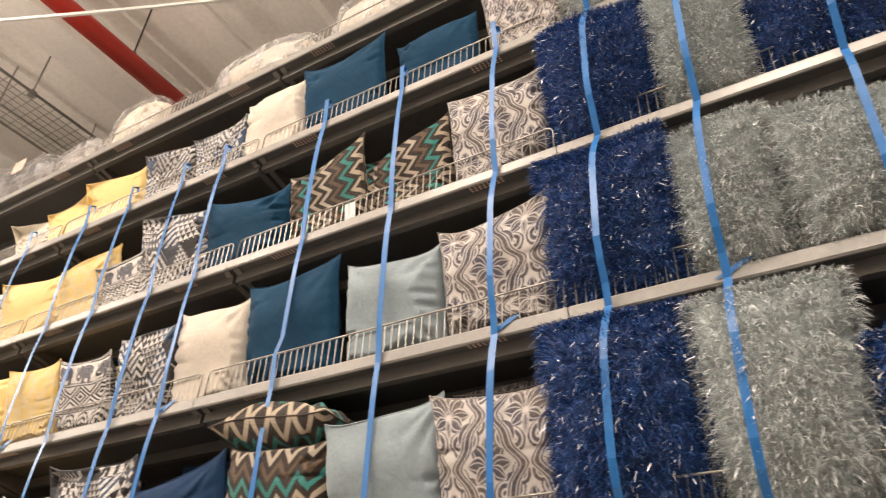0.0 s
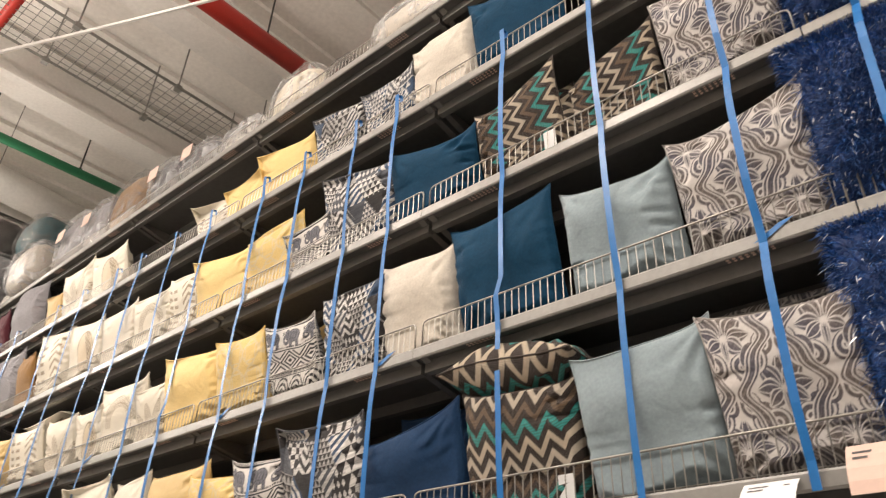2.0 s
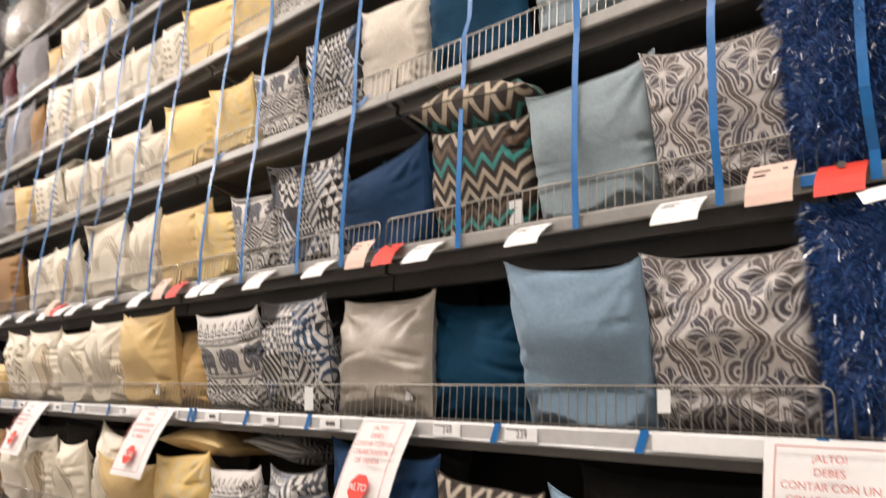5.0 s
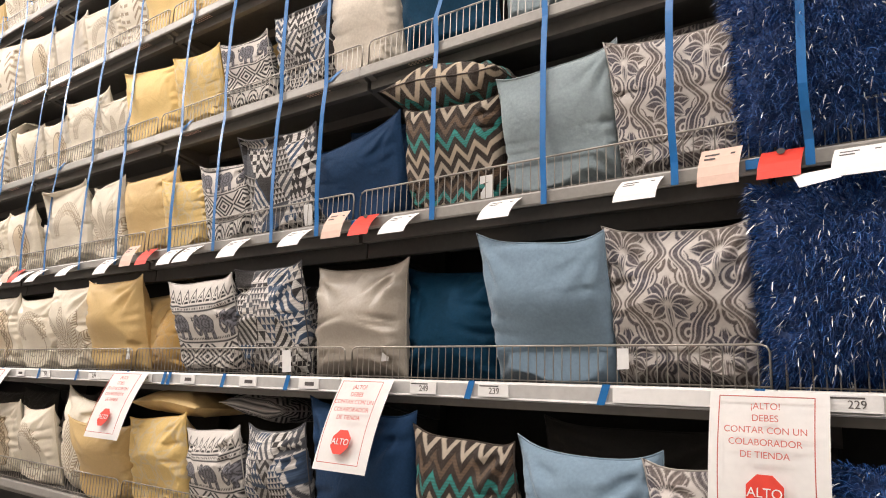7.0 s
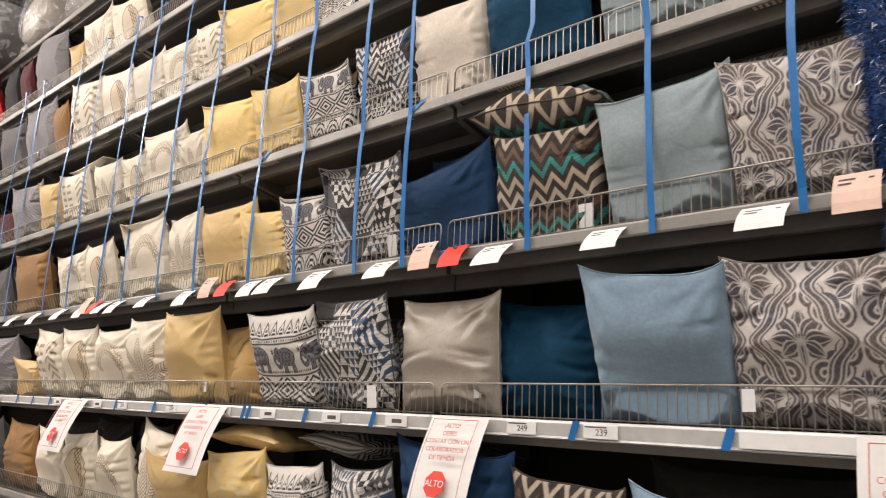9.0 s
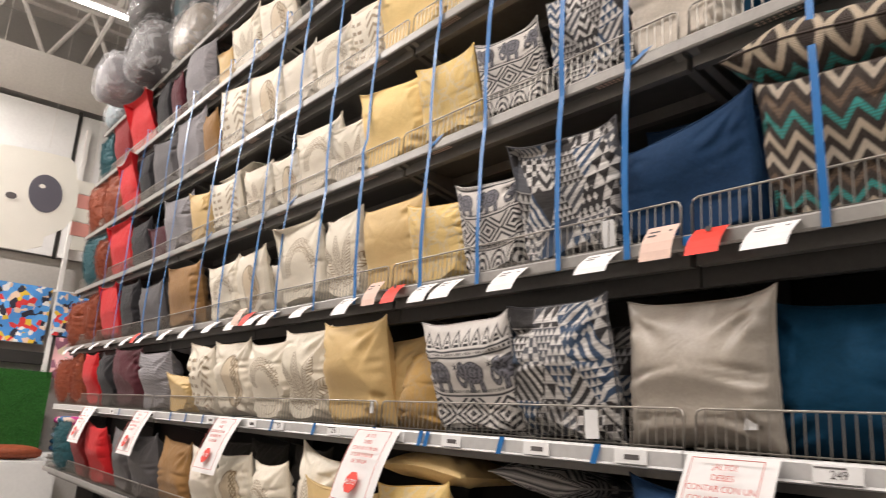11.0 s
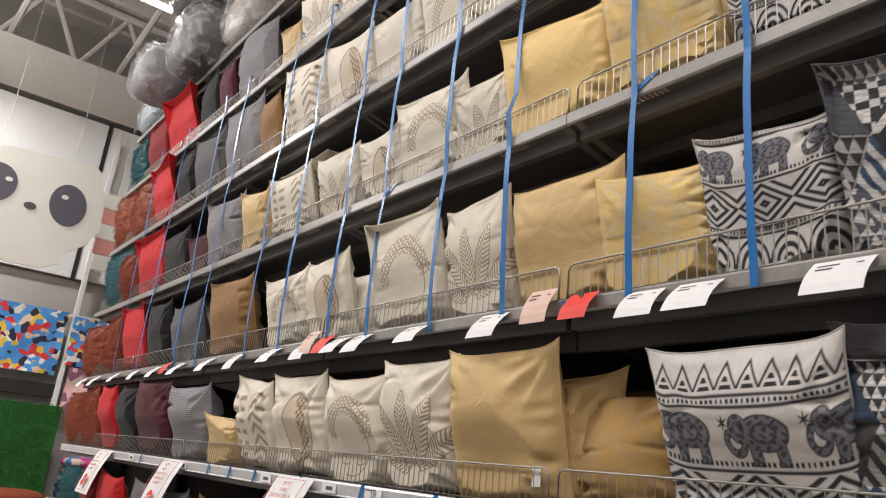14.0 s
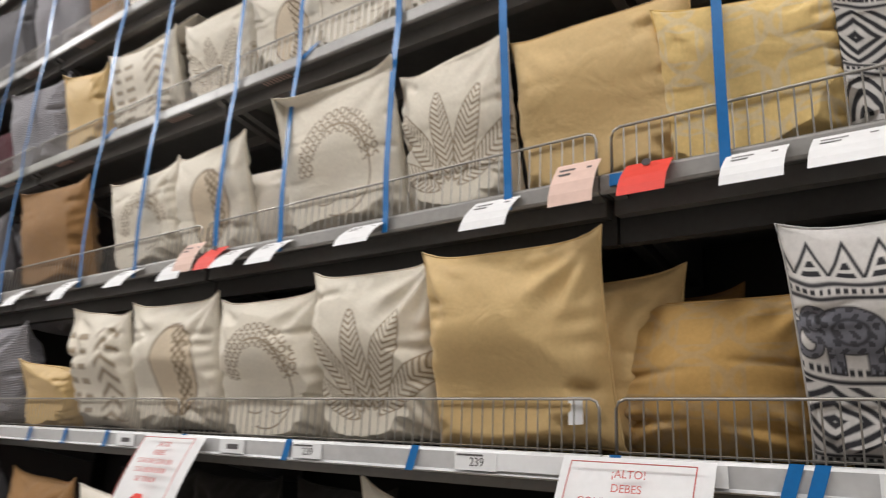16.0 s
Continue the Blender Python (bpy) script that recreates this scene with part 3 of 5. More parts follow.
def dye_leafband(u, v):
    """A tall gold oval with a crosshatched band down one side."""
    x, y = (u - 0.58) / 0.26, (v - 0.5) / 0.36
    r = np.hypot(x, y)
    line = soft(np.abs(r - 0.95) - 0.03, 0.04)
    band = (np.abs(x - 0.45 * np.cos(y * 1.3)) < 0.28) & (np.abs(y) < 0.95)
    cell = np.minimum(np.abs(((u + v) * 13) % 1 - 0.5), np.abs(((u - v) * 13) % 1 - 0.5))
    line = np.maximum(line, band * soft(cell - 0.16, 0.1))
    tint = mixc(np.broadcast_to(rgb(0.74, 0.68, 0.565), u.shape + (3,)), np.broadcast_to(rgb(0.56, 0.44, 0.28), u.shape + (3,)), soft(r - 0.95, 0.03) * 0.7)
    return mixc(tint, np.broadcast_to(rgb(0.16, 0.10, 0.04), u.shape + (3,)), np.clip(line, 0, 1))


def dye_chevron(u, v):
    col = np.abs((u * 2.0) % 1.0 - 0.5)
    right = (u > 0.5)
    bars = soft(np.abs((v * 8) % 1 - 0.5) - 0.2, 0.1) * (col < 0.33) * (col > 0.06)
    chev = soft(np.abs((v * 8 + col * 2.6) % 1 - 0.5) - 0.2, 0.1) * (col < 0.34)
    line = np.where(right, chev, bars) * (v > 0.1) * (v < 0.9)
    return gold_on_ivory(u, v, line * 0.8)


DYES = {"damask": (dye_damask, "dyed"), "zigzag": (dye_zigzag, "dyedknit"), "elephant": (dye_elephant, "dyed"), "geo": (dye_geo, "dyed"),
        "quatrefoil": (dye_quatrefoil, "dyed"), "quatrefoil_dark": (dye_quatrefoil_shaded, "dyed"), "feather": (dye_feather, "dyedshine"),
        "arches": (dye_arches, "dyedshine"), "leafband": (dye_leafband, "dyedshine"), "chevron": (dye_chevron, "dyedshine")}

LOOK = {
    "damask": "white cushion with grey scroll damask", "zigzag": "knitted zigzag cushion in brown, cream and turquoise",
    "elephant": "white cushion with black elephant print", "geo": "black and white patchwork geometric print cushion",
    "quatrefoil": "yellow cushion with a pale lattice print", "quatrefoil_dark": "mustard lattice cushion, shade in its dye",
    "feather": "ivory cushion with fanned gold feather print", "arches": "ivory cushion with gold beaded line print",
    "leafband": "ivory cushion with a gold oval print", "chevron": "ivory cushion with gold chevron bars",
    "lblue": "plain light blue cotton cushion", "lgrey": "plain pale grey cushion", "teal": "dark teal velvet cushion", "navy": "navy blue velvet cushion",
    "cream": "plain cream suede cushion", "tan": "shiny greige satin cushion", "mustard": "plain mustard suede cushion", "yellow": "plain yellow suede cushion",
    "ivory": "plain ivory linen cushion", "red": "bright red plush cushion", "dred": "dark red plush cushion", "black": "black plush cushion",
    "maroon": "dark maroon plush cushion", "grey": "dark grey plush cushion", "greyknit": "light grey ribbed knit cushion", "brown": "caramel brown plush cushion",
    "charcoal": "charcoal cotton cushion", "shagnavy": "shaggy navy blue cushion", "shaggrey": "shaggy silver grey tinsel cushion",
    "shagteal": "shaggy dark teal cushion", "rust": "shaggy rust brown cushion",
}
SHELFNAME = {"Y": "bottom", "Z": "low", "A": "price-rail", "B": "tagged", "C": "third", "D": "fourth", "E": "fifth", "F": "top"}


def cushion_grid(n, w, h, t, seed, pinch=0.075, droop=0.0, slump=0.0, puff=1.0):
    """Front and back points of a stuffed square cushion, upright, its foot at z = 0."""
    r = np.random.default_rng(seed)
    g = np.linspace(-1, 1, n)
    u, v = np.meshgrid(g, g)
    cu = pinch * (0.75 + 0.5 * r.random(4))
    x = u * w / 2 * (1 - 0.45 * np.where(u > 0, cu[0], cu[1]) * (1 - np.abs(v) ** 4.5))
    z = v * h / 2 * (1 - np.where(v > 0, cu[2], cu[3] * 0.4) * (1 - np.abs(u) ** 4.5))
    T = t / 2 * np.clip((1 - np.abs(u) ** 2.4) * (1 - np.abs(v) ** 2.4), 0, 1) ** (0.60 * puff)
    T = T * (1 - 0.22 * v)
    a = r.random(10) * 6.28
    lump = 0.5 * np.sin(2.3 * u + a[0]) * np.sin(2.0 * v + a[1]) + 0.35 * np.sin(4.1 * u + 2.2 * v + a[2]) + 0.3 * np.sin(3.3 * v - 3.7 * u + a[3])
    edge = np.clip((1 - u * u) * (1 - v * v) * 3.0, 0, 1)
    T = T + lump * 0.055 * t * edge
    for k, (su, sv) in enumerate(((1, 1), (-1, 1), (1, -1), (-1, -1))):
        du, dv = su - u, sv - v
        rr, th = np.hypot(du, dv), np.arctan2(np.abs(dv), np.abs(du))
        T = T + 0.06 * t * np.exp(-((rr - 0.5) / 0.3) ** 2) * np.sin(th * (9 + 3 * r.random()) + a[4 + k]) * edge * r.uniform(0.4, 1.2)
    # gathers along the seams
    ph = r.random(4) * 6.28
    T = T + 0.045 * t * (np.exp(-(1 - np.abs(u)) / 0.16) * np.sin(v * 17 + 3 * np.sin(v * 5 + ph[0]) + ph[1]) + 0.7 * np.exp(-(1 - np.abs(v)) / 0.13) * np.sin(u * 14 + 3 * np.sin(u * 4 + ph[2]) + ph[3])) * np.clip(edge * 1.6, 0, 1)
    # creases running in from the sides
    for k in range(6):
        c, s, ph = r.uniform(-0.8, 0.8), r.choice((-1, 1)), r.uniform(0.1, 0.6)
        T = T - 0.11 * t * np.exp(-((v - c - ph * (1 - s * u) * 0.4) / 0.055) ** 2) * np.clip(s * u, 0, 1) ** 1.5 * edge
    z = z + h / 2
    z = z - droop * h * np.clip((v + 0.2) / 1.2, 0, 1) ** 2 * (0.5 + 0.5 * np.sin(1.5 * u + a[8]))
    bend = slump * ((v + 1) / 2) ** 2
    return u, v, x, z, T, bend, 0.10 * t * np.sin(2.2 * u + a[9])


def cushion(kind, x0, x1, row, hl=0.45, hr=None, top=-0.02, base=0.115, t=0.17, lying=False, lift=0.0, droop=0.0, seed=None, tag=False, turned=False):
    """A cushion from x0 to x1 whose upper corners stand hl and hr above the shelf; its seam leans from y = base at the foot to y = top."""
    hr = hl if hr is None else hr
    w, h = x1 - x0, (hl + hr) / 2
    seed = seed if seed is not None else int(abs(x0 * 977 + DECK[row] * 131) * 10) % 100000
    dyed = kind in DYES
    shag = kind in ("shagnavy", "shaggrey", "shagteal", "rust")
    n = 190 if kind in ("damask", "elephant", "geo", "zigzag") and row in "ABCD" and x0 > -2.6 else 140 if dyed and x0 > -4.3 and row in "ABCDZ" else 60 if dyed else 48
    if shag:
        top, base = min(top, 0.06), 0.10
    lean = math.atan2(base - top, h)
    slant = math.hypot(h, base - top)
    t = t * (1.0 if shag else 1.22)
    if lying:
        lean, slant, t = -math.pi / 2, 0.40, h * 1.15
    u, v, x, z, T, bend, wob = cushion_grid(n, w, slant, t, seed, droop=droop, slump=0.015, pinch=0.03 if shag else 0.05 if lying else 0.12)
    z = z + (hr - hl) / 2 * u * ((v + 1) / 2) ** 1.2
    cx, zz = (x0 + x1) / 2, DECK[row] + lift
    m = Matrix.Translation((cx, base, 0)) @ pose(0, 0, 0, math.degrees(lean))
    front = np.stack([x, bend + wob - T, z], -1).reshape(-1, 3)
    back = np.stack([x, bend + wob + T, z], -1).reshape(-1, 3)
    pts = np.concatenate([front, back])
    R = np.array(m.to_3x3())
    # the body is held back by the wire guard and the straps; only the corners stand proud
    if base < 0.15 and not lying and not shag:
        p = pts @ R.T + np.array([cx, base, 0])
        body = np.tile(np.clip((1 - np.maximum(np.abs(u), np.abs(v)) ** 6) * 4, 0, 1).ravel(), 2)
        up = np.tile(np.clip(((v + 1) / 2 * h - 0.12) / 0.2, 0, 1).ravel(), 2)
        up = up * up * (3 - 2 * up)
        lim = 0.03 + up * ((-0.05 if row in "AZ" else -0.010) - 0.03)
        p[:, 1] = np.where(p[:, 1] < lim, p[:, 1] * (1 - body) + body * (lim + 0.2 * (p[:, 1] - lim) * up), p[:, 1])
        pts = (p - np.array([cx, base, 0])) @ R
    low = (pts @ R.T)[:, 2].min()
    m = Matrix.Translation((0, 0, zz - low + 0.001)) @ m
    i = np.arange(n * n).reshape(n, n)
    q = np.stack([i[:-1, :-1], i[:-1, 1:], i[1:, 1:], i[1:, :-1]], -1).reshape(-1, 4)
    faces = np.concatenate([q, q[:, ::-1] + n * n])
    me = bpy.data.meshes.new("cushion")
    me.vertices.add(len(pts))
    me.vertices.foreach_set("co", pts.ravel())
    me.loops.add(faces.size)
    me.loops.foreach_set("vertex_index", faces.ravel())
    me.polygons.add(len(faces))
    me.polygons.foreach_set("loop_start", np.arange(0, faces.size, 4))
    me.polygons.foreach_set("use_smooth", np.ones(len(faces), bool))
    if dyed:
        fn, matname = DYES[kind]
        U, V = (u + 1) / 2, (v + 1) / 2
        if turned:
            U, V = V, 1 - U
        c = fn(U, V, *(((seed % 17) * 0.37,) if kind == "geo" else (1.0,) if kind == "elephant" and row in "AZ" else ())).reshape(-1, 3)
        full = np.ones((len(pts), 4), np.float32)
        full[: n * n, :3], full[n * n:, :3] = c, c
        at = me.color_attributes.new("dye", "FLOAT_COLOR", "POINT")
        at.data.foreach_set("color", full.ravel())
        me.materials.append(F[matname])
    else:
        me.materials.append(F[kind])
    me.update(calc_edges=True)
    me.validate()
    ob = new("cushion", me)
    ob.matrix_world = m
    extra = " lying flat" if lying else " on the %s shelf" % SHELFNAME[row]
    tagged(ob, LOOK[kind] + extra, "cushion", "cushions on the %s shelf" % SHELFNAME[row])
    if shag:
        shag_pile(ob, kind, w, h, t, u, v, x, z, T, bend + wob, seed)
        return ob
    # seam round the edge
    step = max(1, (n - 1) // 14)
    idx = list(range(0, n - 1, step))
    ring = [(k, 0) for k in idx] + [(n - 1, k) for k in idx] + [(n - 1 - k, n - 1) for k in idx] + [(0, n - 1 - k) for k in idx]
    path = [(x[b, a], (bend + wob)[b, a], z[b, a]) for a, b in ring]
    path.append(path[0])
    sm = Soup().tube(path, 0.0032, 5, False).mesh("seam", me.materials[0], True)
    if dyed:
        ac = sm.color_attributes.new("dye", "FLOAT_COLOR", "POINT")
        base = {"damask": (0.4, 0.37, 0.35, 1), "zigzag": (0.08, 0.06, 0.05, 1), "elephant": (0.5, 0.48, 0.46, 1), "geo": (0.08, 0.08, 0.09, 1), "quatrefoil": (0.7, 0.48, 0.15, 1), "quatrefoil_dark": (0.42, 0.26, 0.08, 1)}.get(kind, (0.66, 0.58, 0.45, 1))
        ac.data.foreach_set("color", np.tile(np.array(base, np.float32), len(sm.vertices)))
    child("seam", sm, ob)
    if tag:
        k = n // 8 if tag > 0 else n - 1 - n // 8
        px, pz, py = x[max(2, n // 6), k], z[max(2, n // 6), k], (bend + wob - T)[max(2, n // 6), k]
        big = 1.2 if kind in ("geo", "zigzag") else 0.8
        lab = Soup().sheet([[(px - 0.02 * big, py - 0.008 - 0.014 * s, pz + 0.045 - 0.07 * s * big), (px + 0.022 * big, py - 0.008 - 0.012 * s, pz + 0.045 - 0.068 * s * big)] for s in (0, 0.5, 1)])
        lm = lab.mesh("care_label", M["paper"])
        child("care_label", lm, ob, "white sewn-in care label")
    return ob


def shag_pile(ob, kind, w, h, t, u, v, x, z, T, mid, seed):
    """Thousands of limp tapered fibres on the front and the rim."""
    r = np.random.default_rng(seed + 5)
    n = u.shape[0]
    count = {"shagnavy": 12500, "shaggrey": 11000}.get(kind, 2600)
    length = {"shagnavy": 0.042, "shaggrey": 0.046}.get(kind, 0.04)
    iu, iv = r.random(count) * (n - 1.001), r.random(count) * (n - 1.001)
    rim = r.random(count) < 0.22
    side = r.integers(0, 3, count)
    iu = np.where(rim & (side == 0), 0.0, np.where(rim & (side == 1), n - 1.001, iu))
    iv = np.where(rim & (side == 2), n - 1.001, iv)
    a, b = iu.astype(int), iv.astype(int)
    px, pz, py = x[b, a] + (iu - a) * w / n, z[b, a] + (iv - b) * h / n, (mid - T)[b, a]
    uu, vv = u[b, a], v[b, a]
    out = np.stack([uu * np.abs(uu) ** 3 * 1.1, -np.ones(count) * (1.15 - 0.55 * np.maximum(np.abs(uu), np.abs(vv)) ** 4), vv * np.abs(vv) ** 3 * 0.9], -1)
    out += r.normal(0, 0.45, (count, 3))
    out /= np.linalg.norm(out, axis=1, keepdims=True)
    L = length * r.uniform(0.55, 1.35, count)[:, None]
    p0 = np.stack([px, py + 0.004, pz], -1)
    p1 = p0 + out * L * 0.55
    p2 = p1 + (out * 0.45 + np.array([0, -0.1, -0.42])) * L * 0.62 + r.normal(0, 0.004, (count, 3))
    wide = r.normal(0, 1, (count, 3))
    wide -= (wide * out).sum(1, keepdims=True) * out
    wide = wide / np.linalg.norm(wide, axis=1, keepdims=True) * r.uniform(0.0005, 0.0012, count)[:, None]
    shiny = r.random(count) < (0.10 if kind == "shaggrey" else 0.045 if kind == "shagnavy" else 0.0)
    wide = np.where(shiny[:, None], wide * 1.9, wide * 1.15)
    p0 = np.where(shiny[:, None], p1 * 0.8 + p0 * 0.2, p0)
    p1 = np.where(shiny[:, None], p1 * 0.55 + p2 * 0.45, p1)
    verts = np.stack([p0 - wide, p0 + wide, p1 + wide * 0.9, p1 - wide * 0.9, p2], 1).reshape(-1, 3)
    base = np.arange(count) * 5
    # on navy pile these paler fibres stand in for highlights
    pale = r.random(count) < 0.3
    faces, mi = [], []
    for k in range(count):
        q = int(base[k])
        faces += [(q, q + 1, q + 2, q + 3), (q + 3, q + 2, q + 4)]
        mi += [1 if shiny[k] else 2 if pale[k] else 0] * 2
    me = mesh_from("fur", verts, faces, [F[kind], F["tinsel"], F["navyhighlight"] if kind == "shagnavy" else F["palegrey"] if kind == "shaggrey" else F[kind]], False, mi)
    p = child("fur", me, ob, "limp glossy fibres")
    p["kind"] = "stuff"


# ---- cushions, shelf by shelf ----
C = cushion
# price-rail shelf
C("shagnavy", 0.10, 0.53, "A", 0.49, t=0.2)
C("shaggrey", 0.56, 0.98, "A", 0.50, t=0.2)
C("shagnavy", 1.01, 1.45, "A", 0.50, t=0.2)
C("damask", -0.325, 0.09, "A", 0.45, 0.43, 0.0, t=0.18, tag=1, seed=11)
C("damask", -0.36, 0.08, "A", 0.46, top=0.27, base=0.3, t=0.13)
C("lblue", -0.745, -0.295, "A", 0.455, 0.425, -0.055, t=0.18, seed=3)
C("teal", -1.20, -0.78, "A", 0.42, 0.40, 0.17, 0.2, t=0.14)
C("tan", -1.575, -1.115, "A", 0.43, 0.437, 0.07, 0.11, t=0.19, tag=-1, seed=8)
C("geo", -2.04, -1.59, "A", 0.44, 0.447, -0.01, t=0.18, tag=-1, seed=22)
C("geo", -1.95, -1.50, "A", 0.42, top=0.24, base=0.27, t=0.13)
C("elephant", -2.45, -1.985, "A", 0.405, 0.415, -0.055, t=0.18, seed=31)
# set back; its dye already carries some shade
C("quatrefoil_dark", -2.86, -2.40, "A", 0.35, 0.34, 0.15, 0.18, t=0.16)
C("brown", -3.0, -2.60, "A", 0.385, top=0.28, base=0.32)
C("mustard", -3.16, -2.69, "A", 0.40, 0.42, 0.17, 0.2, t=0.11)
C("mustard", -3.285, -2.815, "A", 0.468, 0.47, -0.01, t=0.18, tag=-1, seed=5)
C("feather", -3.67, -3.26, "A", 0.455, 0.45)
C("arches", -4.10, -3.655, "A", 0.415)
C("leafband", -4.59, -4.11, "A", 0.44)
C("chevron", -5.05, -4.60, "A", 0.45, 0.41)
C("mustard", -5.42, -5.06, "A", 0.27, 0.20, 0.0)
C("greyknit", -6.02, -5.46, "A", 0.43, 0.42, -0.03, t=0.2)
C("greyknit", -5.98, -5.42, "A", 0.12, lying=True, lift=0.42)
C("maroon", -6.75, -6.15, "A", 0.49, 0.47)
C("black", -7.22, -6.78, "A", 0.47)
C("red", -7.78, -7.24, "A", 0.48, 0.47, -0.05)
C("rust", -8.32, -7.82, "A", 0.44, 0.48)
C("rust", -8.76, -8.34, "A", 0.44)
# tagged shelf
C("shagnavy", 0.05, 0.44, "B", 0.54, t=0.2)
C("shaggrey", 0.45, 0.80, "B", 0.52, t=0.2)
C("shagnavy", 0.82, 1.24, "B", 0.34, 0.42, t=0.2)
C("shagnavy", 1.28, 1.7, "B", 0.46, t=0.2)
C("damask", -0.305, 0.07, "B", 0.418, 0.395, -0.02, seed=12)
C("damask", -0.33, 0.06, "B", 0.10, lying=True, lift=0.41, base=0.16)
C("lgrey", -0.69, -0.275, "B", 0.395, 0.425, -0.02, t=0.18, seed=6)
C("zigzag", -1.13, -0.69, "B", 0.40, 0.37, 0.0, t=0.19, tag=-1, seed=14)
C("zigzag", -1.19, -0.675, "B", 0.16, 0.15, lying=True, lift=0.36, base=-0.04, seed=15)
C("navy", -1.60, -1.115, "B", 0.30, 0.405, -0.02, t=0.2, seed=16, droop=0.10)
C("navy", -1.66, -1.16, "B", 0.49, 0.5, 0.27, 0.3)
C("geo", -2.015, -1.56, "B", 0.43, 0.41, -0.05, t=0.18, seed=24, tag=-1)
C("elephant", -2.345, -2.0, "B", 0.365, 0.34, -0.02, seed=32)
C("quatrefoil", -2.68, -2.30, "B", 0.355, 0.345, 0.0, t=0.2, seed=17, droop=0.05)
C("mustard", -2.70, -2.24, "B", 0.43, top=0.24, base=0.28)
C("mustard", -3.05, -2.605, "B", 0.40, 0.415, 0.0, t=0.19, seed=18)
C("feather", -3.43, -3.05, "B", 0.415, 0.435, -0.01, seed=19)
C("arches", -3.88, -3.41, "B", 0.438, 0.446, -0.06, seed=20)
C("ivory", -4.34, -3.93, "B", 0.34, top=0.16, base=0.22)
C("leafband", -4.50, -4.07, "B", 0.39, 0.40)
C("arches", -4.90, -4.47, "B", 0.355, 0.385)
C("brown", -5.72, -5.16, "B", 0.46, 0.45, t=0.18)
C("grey", -6.45, -5.86, "B", 0.39, 0.40, t=0.18)
C("grey", -6.48, -5.90, "B", 0.5, top=0.22, base=0.26)
C("black", -6.95, -6.55, "B", 0.48)
C("red", -7.62, -7.0, "B", 0.52, 0.5, -0.06)
C("rust", -8.20, -7.66, "B", 0.42, 0.47)
C("rust", -8.76, -8.24, "B", 0.44)
# third shelf
C("shagnavy", 0.06, 0.455, "C", 0.53, t=0.2)
C("shaggrey", 0.46, 0.735, "C", 0.465, t=0.2)
C("shaggrey", 0.74, 1.15, "C", 0.42, 0.40, t=0.2)
C("shagnavy", 1.2, 1.62, "C", 0.52, t=0.2)
C("damask", -0.33, 0.10, "C", 0.412, 0.437, -0.01, seed=13)
C("lgrey", -0.715, -0.325, "C", 0.408, 0.412, 0.03, t=0.18, seed=40)
C("teal", -1.205, -0.73, "C", 0.443, 0.445, 0.0, seed=41)
C("cream", -1.56, -1.19, "C", 0.416, 0.405, 0.0, t=0.18, seed=42)
C("geo", -1.905, -1.535, "C", 0.365, 0.372, seed=25)
C("elephant", -2.285, -1.92, "C", 0.337, 0.315, -0.025, seed=33)
C("quatrefoil", -2.68, -2.285, "C", 0.374, 0.355, -0.02, t=0.18, seed=43)
C("mustard", -2.62, -2.18, "C", 0.45, top=0.22, base=0.26)
C("yellow", -3.15, -2.665, "C", 0.41, 0.37, -0.02, t=0.18, seed=44)
C("feather", -3.43, -3.11, "C", 0.29, 0.30)
C("arches", -3.82, -3.37, "C", 0.385, 0.39)
C("leafband", -4.14, -3.78, "C", 0.295)
C("feather", -4.57, -4.13, "C", 0.335, 0.315)
C("chevron", -5.10, -4.60, "C", 0.37, 0.36)
C("chevron", -5.14, -4.58, "C", 0.10, lying=True, lift=0.36, base=0.06)
C("mustard", -5.49, -5.16, "C", 0.39, 0.36)
C("greyknit", -6.08, -5.53, "C", 0.45, 0.43)
C("maroon", -6.42, -6.0, "C", 0.27, 0.25, t=0.14)
C("black", -7.0, -6.45, "C", 0.40)
C("red", -7.62, -6.95, "C", 0.48, 0.47, -0.08)
C("rust", -8.0, -7.66, "C", 0.40)
C("shagteal", -8.6, -7.9, "C", 0.50, 0.48)
# fourth shelf
C("shagnavy", 0.10, 0.475, "D", 0.53, t=0.2)
C("shaggrey", 0.485, 0.745, "D", 0.48, t=0.2)
C("shagnavy", 0.76, 1.18, "D", 0.47, t=0.2)
C("shagnavy", 1.22, 1.66, "D", 0.50, t=0.2)
C("damask", -0.30, 0.115, "D", 0.411, 0.45, 0.0, seed=46)
C("zigzag", -0.66, -0.30, "D", 0.24, 0.36, 0.0, t=0.2, seed=47, turned=True)
C("zigzag", -1.10, -0.685, "D", 0.36, 0.42, 0.0, seed=48, tag=-1, turned=True)
C("zigzag", -1.16, -0.74, "D", 0.54, 0.5, 0.2, 0.26, seed=49, turned=True)
C("teal", -1.56, -1.09, "D", 0.40, 0.345, 0.0, seed=50, droop=0.06)
C("geo", -1.99, -1.54, "D", 0.425, 0.36, -0.03, seed=27)
C("elephant", -2.27, -1.92, "D", 0.22, 0.24, seed=34)
C("quatrefoil", -2.62, -2.15, "D", 0.31, 0.335, -0.02, t=0.18, seed=51)
C("yellow", -3.08, -2.59, "D", 0.36, 0.31, -0.02, t=0.18, seed=52)
C("chevron", -3.36, -3.04, "D", 0.355, 0.345)
C("arches", -3.75, -3.35, "D", 0.33, 0.34)
C("ivory", -4.15, -3.75, "D", 0.33, 0.365)
C("leafband", -4.63, -4.16, "D", 0.42, 0.38)
C("ivory", -4.60, -4.2, "D", 0.46, top=0.2, base=0.25)
C("chevron", -5.16, -4.68, "D", 0.50, 0.45)
